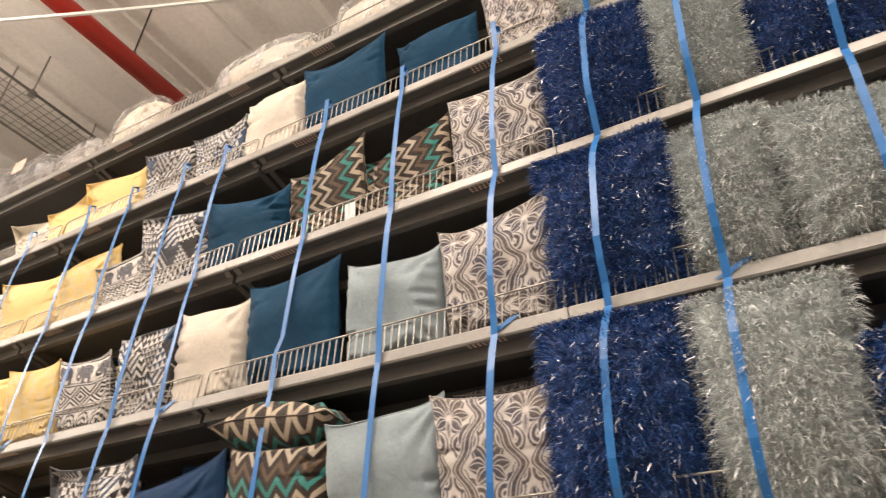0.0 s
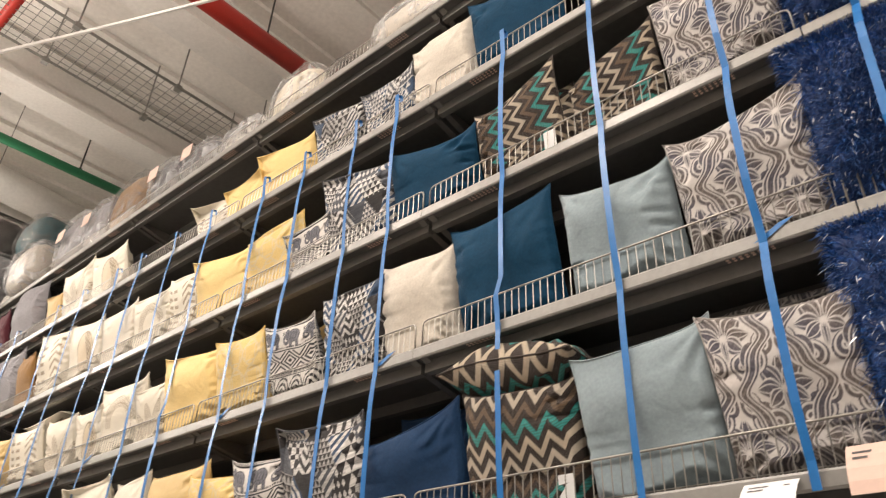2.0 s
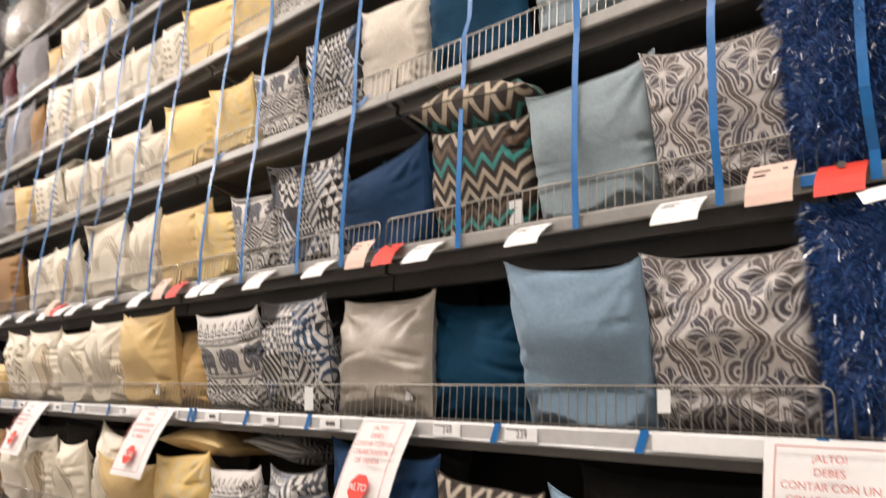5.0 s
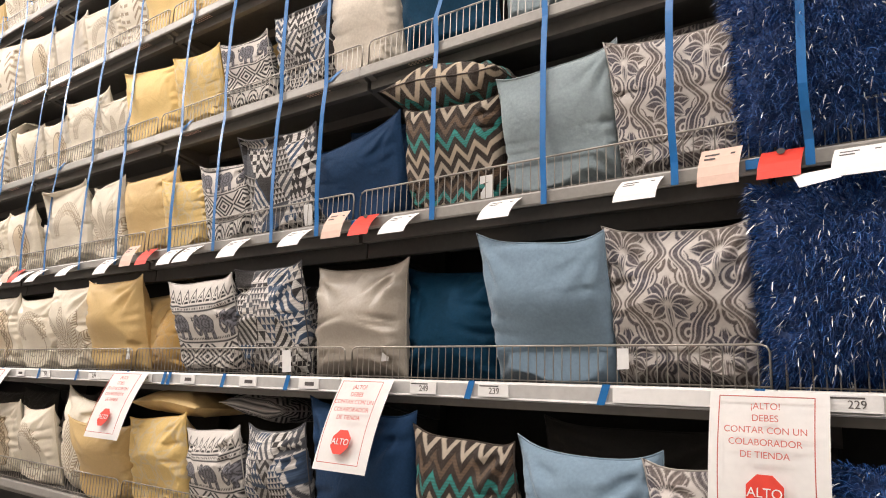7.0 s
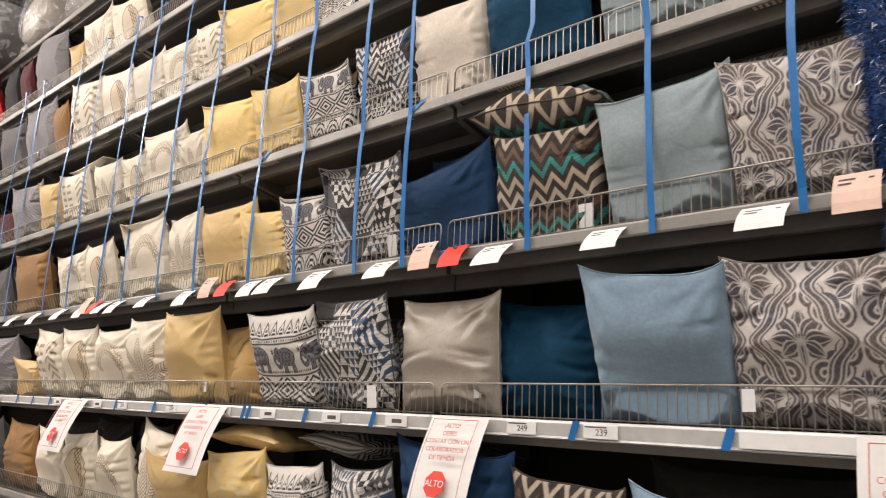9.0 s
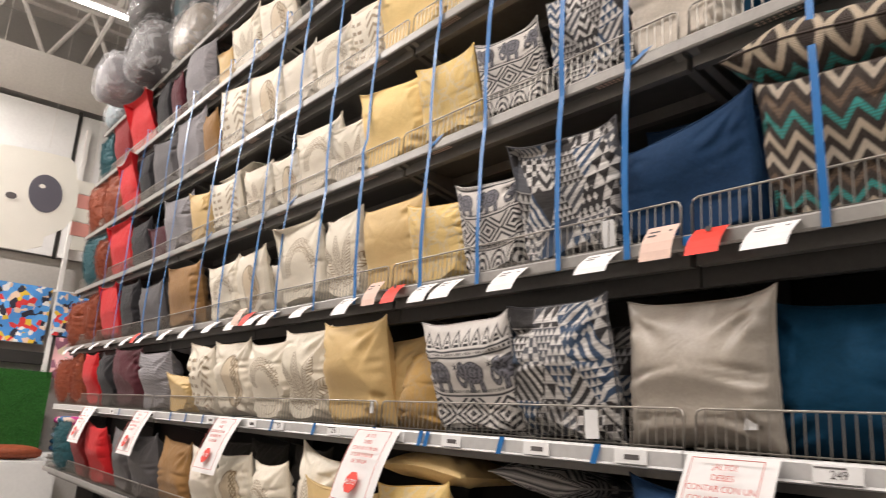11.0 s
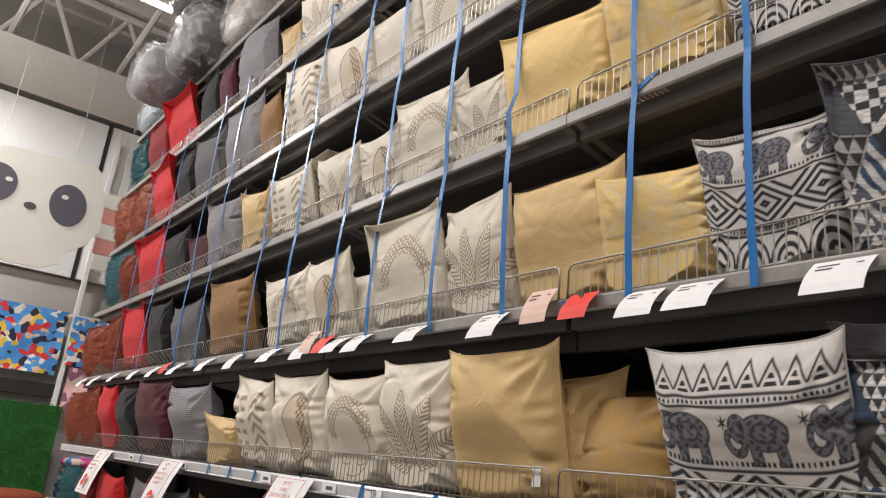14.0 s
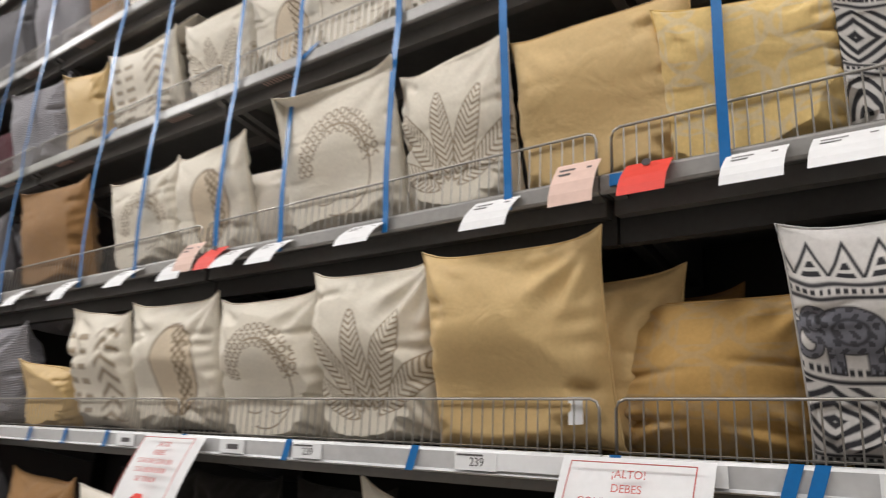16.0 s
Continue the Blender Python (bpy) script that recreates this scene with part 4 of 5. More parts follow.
C("brown", -5.50, -5.2, "D", 0.41, 0.39)
C("greyknit", -6.06, -5.52, "D", 0.50, 0.52)
C("grey", -6.66, -6.10, "D", 0.50, 0.47)
C("black", -7.05, -6.70, "D", 0.48)
C("red", -7.66, -7.08, "D", 0.50, 0.52, -0.10)
C("rust", -8.22, -7.68, "D", 0.52, 0.50, 0.0)
C("rust", -8.76, -8.26, "D", 0.50)
# fifth shelf
C("shagnavy", 0.62, 1.05, "E", 0.50, t=0.2)
C("shaggrey", 0.20, 0.60, "E", 0.50, t=0.2)
C("damask", -0.165, 0.18, "E", 0.36, 0.38, seed=66)
C("teal", -0.60, -0.19, "E", 0.325, 0.30, 0.0, seed=61, droop=0.05)
C("teal", -1.135, -0.65, "E", 0.44, 0.437, 0.0, seed=62)
C("cream", -1.50, -1.115, "E", 0.388, 0.376, 0.0, t=0.18)
C("geo", -1.80, -1.46, "E", 0.25, 0.28, seed=28)
C("geo", -2.18, -1.80, "E", 0.30, 0.26, seed=29)
C("yellow", -2.64, -2.19, "E", 0.285, 0.25, t=0.18)
C("yellow", -2.98, -2.60, "E", 0.19, 0.20, t=0.17)
C("chevron", -3.28, -2.93, "E", 0.19, 0.13, t=0.15)
C("ivory", -3.88, -3.52, "E", 0.10, lying=True)
C("leafband", -4.66, -4.15, "E", 0.37, 0.34)
C("feather", -5.12, -4.68, "E", 0.37, 0.42)
C("mustard", -5.40, -5.14, "E", 0.26, 0.24)
C("greyknit", -6.16, -5.58, "E", 0.60, 0.53, 0.0)
C("maroon", -6.48, -6.18, "E", 0.46, 0.44)
C("black", -6.88, -6.50, "E", 0.48)
C("red", -7.62, -6.92, "E", 0.54, 0.50, -0.12)
C("dred", -8.22, -7.66, "E", 0.5, 0.52, -0.06)
C("shagteal", -8.74, -8.26, "E", 0.44)
# low shelf under the price rail
C("shagnavy", 0.25, 0.70, "Z", 0.44, t=0.2)
C("damask", -0.21, 0.22, "Z", 0.43, 0.45, 0.0)
C("lblue", -0.61, -0.165, "Z", 0.465, 0.45, 0.0, t=0.19)
C("charcoal", -0.66, -0.05, "Z", 0.52, top=0.27, base=0.3)
C("zigzag", -0.99, -0.62, "Z", 0.475, 0.435, 0.0, tag=1)
C("navy", -1.535, -0.985, "Z", 0.54, 0.515, 0.0, tag=1)
C("geo", -1.90, -1.54, "Z", 0.42, 0.445, 0.0)
C("elephant", -2.30, -1.90, "Z", 0.375, 0.415, 0.0)
C("elephant", -2.20, -1.78, "Z", 0.10, lying=True, lift=0.42, base=0.1)
C("quatrefoil", -2.74, -2.31, "Z", 0.405, 0.44, 0.0, t=0.19)
C("mustard", -2.80, -2.26, "Z", 0.11, 0.10, lying=True, lift=0.42, base=0.02)
C("mustard", -3.25, -2.72, "Z", 0.38, 0.34, -0.05, t=0.2)
C("feather", -3.52, -3.10, "Z", 0.54, 0.46, 0.05, 0.16)
C("arches", -3.96, -3.55, "Z", 0.40, 0.425, 0.0)
C("leafband", -4.36, -3.98, "Z", 0.41, 0.43, 0.0)
C("charcoal", -4.0, -3.55, "Z", 0.50, top=0.26, base=0.3)
C("charcoal", -4.50, -4.05, "Z", 0.50, top=0.26, base=0.3)
C("ivory", -4.85, -4.40, "Z", 0.42, 0.40, 0.0)
C("charcoal", -5.0, -4.55, "Z", 0.48, top=0.26, base=0.3)
C("brown", -5.45, -4.95, "Z", 0.46, 0.44, 0.05)
C("grey", -6.0, -5.5, "Z", 0.46)
C("grey", -6.52, -6.05, "Z", 0.46)
C("red", -7.25, -6.65, "Z", 0.5, 0.46, -0.05)
C("dred", -7.8, -7.3, "Z", 0.48)
C("shagteal", -8.5, -7.9, "Z", 0.46)
# bottom shelf, out of sight below the picture
for k, kind in enumerate(("grey", "ivory", "mustard", "navy", "lblue", "teal", "tan", "grey")):
    C(kind, -3.9 + k * 0.52, -3.42 + k * 0.52, "Y", 0.46)

# ---- bagged bedding on the top shelf ----
FILM = {"clear": plastic_film("film_clear", (0.80, 0.81, 0.83), 0.10), "smoke": plastic_film("film_smoke", (0.30, 0.29, 0.29), 0.2)}


def lump(w, d, h, seed, crumple, n=22):
    r = np.random.default_rng(seed)
    ph = r.random(12) * 6.28
    th, fi = np.linspace(0, 2 * np.pi, 2 * n, endpoint=False), np.linspace(0.0, np.pi, n)
    T, P = np.meshgrid(th, fi)
    e = 0.55
    sx = np.sign(np.cos(T)) * np.abs(np.cos(T)) ** e * np.sin(P) ** e
    sy = np.sign(np.sin(T)) * np.abs(np.sin(T)) ** e * np.sin(P) ** e
    sz = np.sign(np.cos(P)) * np.abs(np.cos(P)) ** 0.75
    k = 1 + crumple * (np.sin(5 * T + 3 * P + ph[0]) * 0.4 + np.sin(9 * T - 6 * P + ph[1]) * 0.3 + np.sin(14 * P + 4 * T + ph[2]) * 0.25 + r.normal(0, 0.09, T.shape))
    pts = np.stack([sx * w / 2 * k, sy * d / 2 * k, (sz * k * 0.5 + 0.5) * h], -1)
    pts[..., 2] = np.clip(pts[..., 2], 0.0, None)
    m = 2 * n
    f = [(i * m + j, i * m + (j + 1) % m, (i + 1) * m + (j + 1) % m, (i + 1) * m + j) for i in range(n - 1) for j in range(m)]
    return pts.reshape(-1, 3), f


def bag(x0, x1, h, y, inner, film, seed, label, lift=0.0, card=False, depth=0.42):
    w = x1 - x0
    ob = empty("bagged_bedding", ((x0 + x1) / 2, y + depth / 2, DECK["F"] + lift), label, "bag", "bags on the top shelf")
    v, f = lump(w * 0.90, depth * 0.88, h * 0.93, seed, 0.03)
    if inner in DYES:
        me = mesh_from("bedding", v, f, [F["dyed"]], True)
        c = np.ones((len(v), 4), np.float32)
        c[:, :3] = DYES[inner][0](v[:, 0] / 0.45 + 0.5, v[:, 2] / 0.45)
        me.color_attributes.new("dye", "FLOAT_COLOR", "POINT").data.foreach_set("color", c.ravel())
    else:
        me = mesh_from("bedding", v, f, [F[inner]], True)
    child("bedding", me, ob)
    v, f = lump(w, depth, h, seed + 1, 0.055, 26)
    child("plastic_film", mesh_from("plastic_film", v, f, [FILM[film]], False), ob, "crumpled shiny clear plastic")
    if card:
        child("paper_label", Soup().box(-0.07, 0.05, -depth / 2 - 0.03, -depth / 2 - 0.027, h * 0.42, h * 0.42 + 0.10).mesh("paper_label", M["cardpink"]), ob, "cream paper label")
    return ob


bag(-0.60, 0.05, 0.36, 0.04, "ivory", "clear", 1, "clear bag of ivory bedding on the top shelf")
bag(-1.10, -0.63, 0.40, 0.04, "cream", "clear", 2, "clear bag of white bedding on the top shelf")
bag(-1.90, -1.13, 0.25, -0.02, "cream", "clear", 3, "flat clear bag of white bedding on the top shelf")
bag(-2.82, -2.34, 0.44, 0.02, "arches", "clear", 4, "clear bag of white patterned bedding")
bag(-2.36, -2.12, 0.40, 0.10, "charcoal", "smoke", 44, "black end of a bedding bag on the top shelf")
bag(-3.32, -2.86, 0.30, 0.02, "elephant", "clear", 5, "clear bag with white and grey bedding")
bag(-3.78, -3.36, 0.38, 0.0, "grey", "clear", 6, "crumpled clear bag of grey bedding", card=True)
bag(-4.22, -3.82, 0.45, 0.0, "grey", "clear", 7, "crumpled clear bag of grey bedding", card=True)
bag(-4.86, -4.28, 0.56, 0.0, "brown", "smoke", 8, "crumpled bag of brown bedding on the top shelf")
bag(-5.24, -4.88, 0.55, 0.0, "greyknit", "clear", 9, "clear bag of pale grey bedding with a label", card=True)
bag(-5.80, -5.28, 0.62, 0.0, "greyknit", "clear", 10, "clear bag of pale grey bedding with a label", card=True)
bag(-6.52, -5.86, 0.48, -0.12, "tan", "clear", 11, "clear bag of beige bedding on the top shelf")
bag(-6.74, -6.10, 0.40, -0.10, "shagteal", "smoke", 12, "shiny bag of dark teal bedding topping the stack", lift=0.47)
bag(-7.36, -6.62, 0.60, -0.30, "grey", "clear", 15, "bulging clear bag of grey bedding over the shelf edge", depth=0.5)
bag(-7.40, -6.72, 0.42, -0.34, "charcoal", "smoke", 14, "shiny bag of black bedding topping the stack", lift=0.57)
bag(-8.05, -7.42, 0.48, -0.40, "greyknit", "clear", 16, "bulging clear bag of white bedding over the shelf edge", depth=0.5)
bag(-8.74, -8.12, 0.34, -0.1, "lgrey", "clear", 17, "clear bag of pale bedding at the rack end")

# ---- blue straps ----
STRAPS = ((-0.10, 0.0), (-0.505, 0.0), (-0.94, 0.02), (-1.515, 0.0), (-1.79, 0.0), (-2.19, 0.0), (-2.54, 0.0), (-3.03, 0.03), (-3.41, 0.0), (-3.83, 0.0), (-4.15, 0.0),
          (-4.63, 0.0), (-5.03, 0.0), (-5.76, 0.02), (-6.15, 0.0), (-6.95, 0.01), (-7.6, 0.0), (0.235, 0.0), (0.545, 0.0), (0.945, 0.0), (1.42, 0.0))
SW = 0.0105
for k, (x, slack) in enumerate(STRAPS):
    r = random.Random(k)
    top, bot, lean = DECK["E"] + 0.11, DECK["B"] - 0.045, r.uniform(-0.02, 0.025) if x < 0.1 else 0.06
    rows = []
    for i in range(33):
        u = i / 32
        z = top + (bot - top) * u
        xx = x + lean * (1 - u) + (slack * -1.4 * math.sin(math.pi * min(1, u * 1.0)) ** 2 if u > 0.62 else 0) + 0.002 * math.sin(u * 9 + k)
        yy = -0.014
        zr = min(abs(z - DECK[q] + 0.02) for q in "BCDE")
        yy -= (0.08 if x > 0.1 else 0.035 if x > -0.2 else 0.013) * math.sin(min(1.0, zr / 0.2) * math.pi / 2)
        tw = 0.001 * math.sin(u * 7 + k * 1.7)
        rows.append(((xx - SW, yy + tw, z), (xx + SW, yy - tw, z), (xx + SW, yy - tw + 0.0015, z), (xx - SW, yy + tw + 0.0015, z), (xx - SW, yy + tw, z)))
    ob = place("strap", Soup().sheet(rows), M["strap"], "flat blue plastic strap tied down the shelf fronts", "strap", "blue straps")
    hook = Soup().sheet([[(x + lean - SW, -0.015, top), (x + lean + SW, -0.015, top)], [(x + lean - SW, 0.002, top + 0.005), (x + lean + SW, 0.002, top + 0.005)], [(x + lean - SW, 0.008, top - 0.02), (x + lean + SW, 0.008, top - 0.02)]])
    child("tied_end", hook.mesh("tied_end", M["strap"]), ob)
    if k % 3 == 0:
        loop = Soup()
        zc = DECK["C"] - 0.02
        loop.sheet([[(x + 0.05, -0.009, zc + 0.03), (x + 0.09, -0.009, zc + 0.036)], [(x - 0.02, -0.010, zc - 0.008), (x + 0.02, -0.010, zc - 0.004)]])
        child("tape_tail", loop.mesh("tape_tail", M["strap"]), ob)

# ---- paper tags on the tagged shelf ----
def bars(s, x0, x1, lines, fn, thick):
    """Bars of ink that stand for writing too small to read."""
    for v0, a, b in lines:
        s.sheet([[fn(x0 + (x1 - x0) * a, v0), fn(x0 + (x1 - x0) * b, v0)], [fn(x0 + (x1 - x0) * a, v0 + thick), fn(x0 + (x1 - x0) * b, v0 + thick)]])
    return s


def shelf_tag(x, mat, w=0.115, drop=0.085, out=0.06, label="white paper price tag hanging from the shelf lip", z=None, lines=True, skew=0.0, up=0.0):
    z = DECK["B"] - 0.012 if z is None else z

    def at(px, v, lift=0.0):
        # v = 0 at the fold, 1 at the loose end, bowed a little
        return (px + skew * v, -0.010 - out * v - 0.012 * math.sin(v * math.pi) - lift, z + up - drop * v - lift * 0.5)

    s = Soup().sheet([[at(x - w / 2, v), at(x, v), at(x + w / 2, v)] for v in (0, 0.25, 0.5, 0.75, 1)])
    ob = place("paper_tag", s, mat, label, "tag", "tags on the tagged shelf")
    if lines:
        ink = bars(Soup(), x - w / 2, x + w / 2, ((0.14, 0.12, 0.48), (0.26, 0.12, 0.40), (0.16, 0.75, 0.86)), lambda px, v: at(px, v, 0.0012), 0.05)
        child("print", ink.mesh("print", M["ink"]), ob, "grey printed bars")["kind"] = "stuff"
    return ob


for x in (-0.20, -0.645, -1.06, -1.60, -2.0, -2.32, -2.48, -3.07, -3.47, -3.84, -4.0, -4.32, -4.63, -5.07, -5.48, -5.97, -6.44, -6.92, -7.42, -8.0, -8.45, 0.34, 0.95, 1.4):
    shelf_tag(x + random.uniform(-0.01, 0.01), M["paper"], 0.118 + random.uniform(-0.008, 0.008), out=random.uniform(0.055, 0.085), drop=random.uniform(0.07, 0.09))
for x in (0.025, -1.39, -2.85, -4.26):
    shelf_tag(x, M["cardpink"], 0.105, 0.11, 0.05, "pale pink printed notice on the shelf lip", lines=True, up=0.05)
for x in (0.172, -1.24, -2.69, -4.13, -6.2):
    ob = shelf_tag(x, M["cardred"], 0.10, 0.085, 0.06, "red card tag hanging from the shelf lip", lines=False, up=0.02)
    hole = Soup().poly([(x + 0.01 * math.cos(t * math.pi / 4), -0.032, DECK["B"] + 0.01 - 0.01 + 0.008 * math.sin(t * math.pi / 4)) for t in range(8)], (0, 0.002, 0))
    child("hole", hole.mesh("hole", M["ink"]), ob, "dark punched hole")
    child("tape", Soup().box(x - 0.09, x - 0.045, -0.012, -0.008, DECK["B"] - 0.03, DECK["B"] - 0.004).mesh("tape", M["strap"]), ob, "blue tape")

# ---- price rail: labels, tape and signs ----
def words(text, size, m, mat, parent, name="lettering", label=""):
    cu = bpy.data.curves.new(name, "FONT")
    cu.body, cu.size, cu.align_x, cu.align_y, cu.extrude = text, size, "CENTER", "CENTER", 0.0003
    tmp = bpy.data.objects.new(name, cu)
    me = bpy.data.meshes.new_from_object(tmp)
    bpy.data.objects.remove(tmp)
    me.materials.append(mat)
    ob = child(name, me, parent, label)
    ob.matrix_local = m
    return ob


RZ = DECK["A"] - 0.021
for x, txt in ((0.295, "229"), (-0.675, "239"), (-0.95, "249"), (-1.50, ""), (-1.86, ""), (-2.28, ""), (-2.62, "269"), (-3.10, "239"), (-3.635, "239"), (-3.95, ""), (-4.52, ""), (-5.6, ""), (-6.6, ""), (-7.1, "")):
    ob = place("price_label", Soup().box(x - 0.055, x + 0.055, -0.0185, -0.0165, RZ - 0.019, RZ + 0.019), M["paper"], "white price label in the silver rail", "price label", "price labels")
    if txt:
        words(txt, 0.026, pose(x + 0.004, -0.0190, RZ - 0.002, 90, 0, 0), M["ink"], ob, "price")
        child("print", Soup().box(x - 0.05, x + 0.02, -0.0192, -0.0187, RZ + 0.011, RZ + 0.015).mesh("print", M["ink"]), ob)
    else:
        child("print", Soup().box(x - 0.02, x + 0.03, -0.0192, -0.0187, RZ - 0.008, RZ + 0.006).mesh("print", M["ink"]), ob)
place("paper_strip", Soup().box(-0.285, -0.02, -0.0185, -0.0165, RZ - 0.020, RZ + 0.020), M["paper"], "long white paper strip in the silver rail", "paper strip")
place("paper_strip", Soup().box(-3.06, -2.84, -0.0165, -0.0155, RZ - 0.016, RZ + 0.019), M["paper"], "long white paper strip in the silver rail", "paper strip")
for x in (-0.32, -0.77, -1.63, -2.03, -2.43, -2.47, -2.79, -3.285, -3.72, -4.2, -4.65, -4.94, 0.078, -5.22, -6.4):
    s = Soup().sheet([[(x - 0.012 + 0.018, -0.0205, RZ + 0.028), (x + 0.012 + 0.018, -0.0205, RZ + 0.028)], [(x - 0.012, -0.0205, RZ - 0.028), (x + 0.012, -0.0205, RZ - 0.028)]])
    place("blue_tape", s, M["strap"], "short piece of blue tape across the rail", "tape", "tapes on the rail")


def alto_sign(x0, x1, tilt=0.14, full=True):
    """A stop notice taped to the rail by its top edge."""
    w, h, top = x1 - x0, 0.325, DECK["A"] + 0.002
    ang = math.degrees(math.atan2(tilt, h))
    ob = empty("stop_notice", ((x0 + x1) / 2, -0.024, top), "white paper stop notice with red border taped to the rail", "sign", "stop notices")
    ob.rotation_euler = (radians(-ang), 0, 0)
    rows = [[(px, -0.012 * math.sin(math.pi * k / 8) * (1 + px), -h * k / 8) for px in (-w / 2, -w / 4, 0, w / 4, w / 2)] for k in range(9)]
    child("sheet", Soup().sheet(rows).mesh("sheet", M["paper"], True), ob, "white paper")
    bow = lambda z: -0.014 - 0.016 * math.sin(math.pi * min(1, max(0, -z / h)))
    fr = Soup()
    a, t0, b0 = w / 2 - 0.028, -0.016, -h + 0.022
    for p, q in (((-a, t0), (a, t0)), ((a, t0), (a, b0)), ((a, b0), (-a, b0)), ((-a, b0), (-a, t0))):
        n = 8
        for k in range(n):
            x1_, z1_ = p[0] + (q[0] - p[0]) * k / n, p[1] + (q[1] - p[1]) * k / n
            x2_, z2_ = p[0] + (q[0] - p[0]) * (k + 1) / n, p[1] + (q[1] - p[1]) * (k + 1) / n
            fr.tube([(x1_, bow(z1_) + 0.0, z1_), (x2_, bow(z2_) + 0.0, z2_)], 0.0013, 4)
    child("border", fr.mesh("border", M["inkred"]), ob, "thin red border line")
    for k, line in enumerate(("\u00a1ALTO!", "DEBES", "CONTAR CON UN", "COLABORADOR", "DE TIENDA")):
        z = -0.040 - 0.028 * k
        words(line, 0.0215, pose(0, bow(z) - 0.002, z, 90, 0, 0), M["inkred"], ob, "lettering")
    cz = -0.235
    oc = Soup().poly([(0.044 * math.cos(math.pi / 8 + k * math.pi / 4), bow(cz) - 0.004, cz + 0.044 * math.sin(math.pi / 8 + k * math.pi / 4)) for k in range(8)], (0, 0.0015, 0))
    child("octagon", oc.mesh("octagon", M["cardred"]), ob, "red octagon")
    words("ALTO", 0.030, pose(0, bow(cz) - 0.0055, cz, 90, 0, 0), M["paper"], ob, "lettering")
    return ob


alto_sign(-0.02, 0.247, 0.05)
alto_sign(-1.315, -1.07, 0.13)
alto_sign(-2.88, -2.58, 0.13)
alto_sign(-4.38, -4.06, 0.13)
alto_sign(-5.90, -5.56, 0.12)
alto_sign(-7.40, -7.04, 0.12)
place("paper_flag", Soup().sheet([[(0.20, -0.06, 1.985), (0.29, -0.08, 1.985)], [(0.225, -0.11, 1.94), (0.315, -0.12, 1.95)]]), M["paper"], "white paper tag stuck on a shaggy cushion", "tag")

# ---- end of the aisle ----
# white boards, poles and a printed picture on the end wall
for k in range(5):
    y = -2.76 + k * 1.45
    place("wall_board", Soup().box(-11.26, -11.22, y + 0.025, y + 1.425, 3.42, 5.51, 0.006), M["board"], "glossy white board hung high on the end wall", "board", "white boards", "structure")
place("wall_band", Soup().box(-12.98, -11.3, -3.6, 2.4, 5.62, 6.3), M["beam"], "pale band above the boards", "wall band", kind="structure")
for y in (-1.27, 0.27, 1.7):
    place("steel_pole", Soup().box(-11.2, -11.14, y - 0.03, y + 0.03, 0.0, 5.3, 0.006), M["pole"], "white square steel post at the aisle end", "post", "steel posts")
for y in (-1.31, 0.14, 1.59):
    place("dark_joint", Soup().box(-11.27, -11.21, y - 0.02, y + 0.02, 3.40, 5.56), M["dark"], "dark strip between white boards", "strip", kind="structure")

sign = empty("animal_sign", (-9.88, -0.66, 3.82), "large white animal head sign with grey eye patches", "sign")
HEAD = [(-0.60, 0.54), (-0.66, 0.58), (-0.70, 0.36), (-0.70, 0.06), (-0.66, -0.16), (-0.42, -0.35), (-0.50, -0.44), (-0.30, -0.56), (-0.08, -0.63), (0.24, -0.62), (0.42, -0.53), (0.43, -0.41), (0.62, -0.27), (0.72, -0.08), (0.70, 0.25), (0.62, 0.56), (0.54, 0.62), (0.3, 0.62), (-0.04, 0.60), (-0.35, 0.57)]
child("board", Soup().poly([(0, a, b) for a, b in HEAD], (-0.03, 0, 0)).mesh("board", M["pandawhite"]), sign)


def disc(cx, cz, rx, rz, tilt=0.0, n=28, x=0.004):
    c, s = math.cos(tilt), math.sin(tilt)
    return Soup().poly([(x, cx + rx * math.cos(t) * c - rz * math.sin(t) * s, cz + rx * math.cos(t) * s + rz * math.sin(t) * c) for t in (2 * math.pi * k / n for k in range(n))], (-0.003, 0, 0))


child("patch", disc(-0.36, 0.16, 0.195, 0.215, -0.3).mesh("patch", M["pandagrey"]), sign, "dark grey oval patch")
child("patch", disc(0.35, 0.11, 0.185, 0.235, 0.15).mesh("patch", M["pandagrey"]), sign, "dark grey oval patch")
child("spot", disc(0.0, 0.0, 0.06, 0.04).mesh("spot", M["ink"]), sign, "small black spot")
child("glint", disc(-0.25, 0.22, 0.035, 0.025, x=0.008).mesh("glint", M["pandawhite"]), sign)
child("glint", disc(0.30, 0.19, 0.035, 0.025, x=0.008).mesh("glint", M["pandawhite"]), sign)
child("hanging_wire", Soup().tube([(-0.02, -0.4, 0.69), (-0.02, -0.4, 3.68)], 0.003, 5).tube([(-0.02, 0.3, 0.69), (-0.02, 0.3, 3.68)], 0.003, 5).mesh("hanging_wire", M["beam"]), sign)
tail = empty("striped_sign", (-10.05, 0.2, 3.86), "pink and white striped sign piece behind the head sign", "sign")
for k in range(5):
    z = 0.38 - k * 0.18
    child("stripe", Soup().box(-0.03, 0, -0.22 + 0.03 * k, 0.22 - 0.02 * abs(k - 1), z - 0.17, z - 0.0).mesh("stripe", M["pandapink"] if k % 2 else M["pandawhite"]), tail)
child("hanging_wire", Soup().tube([(-0.02, 0, 0.37), (-0.02, 0, 3.68)], 0.003, 5).mesh("hanging_wire", M["beam"]), tail)


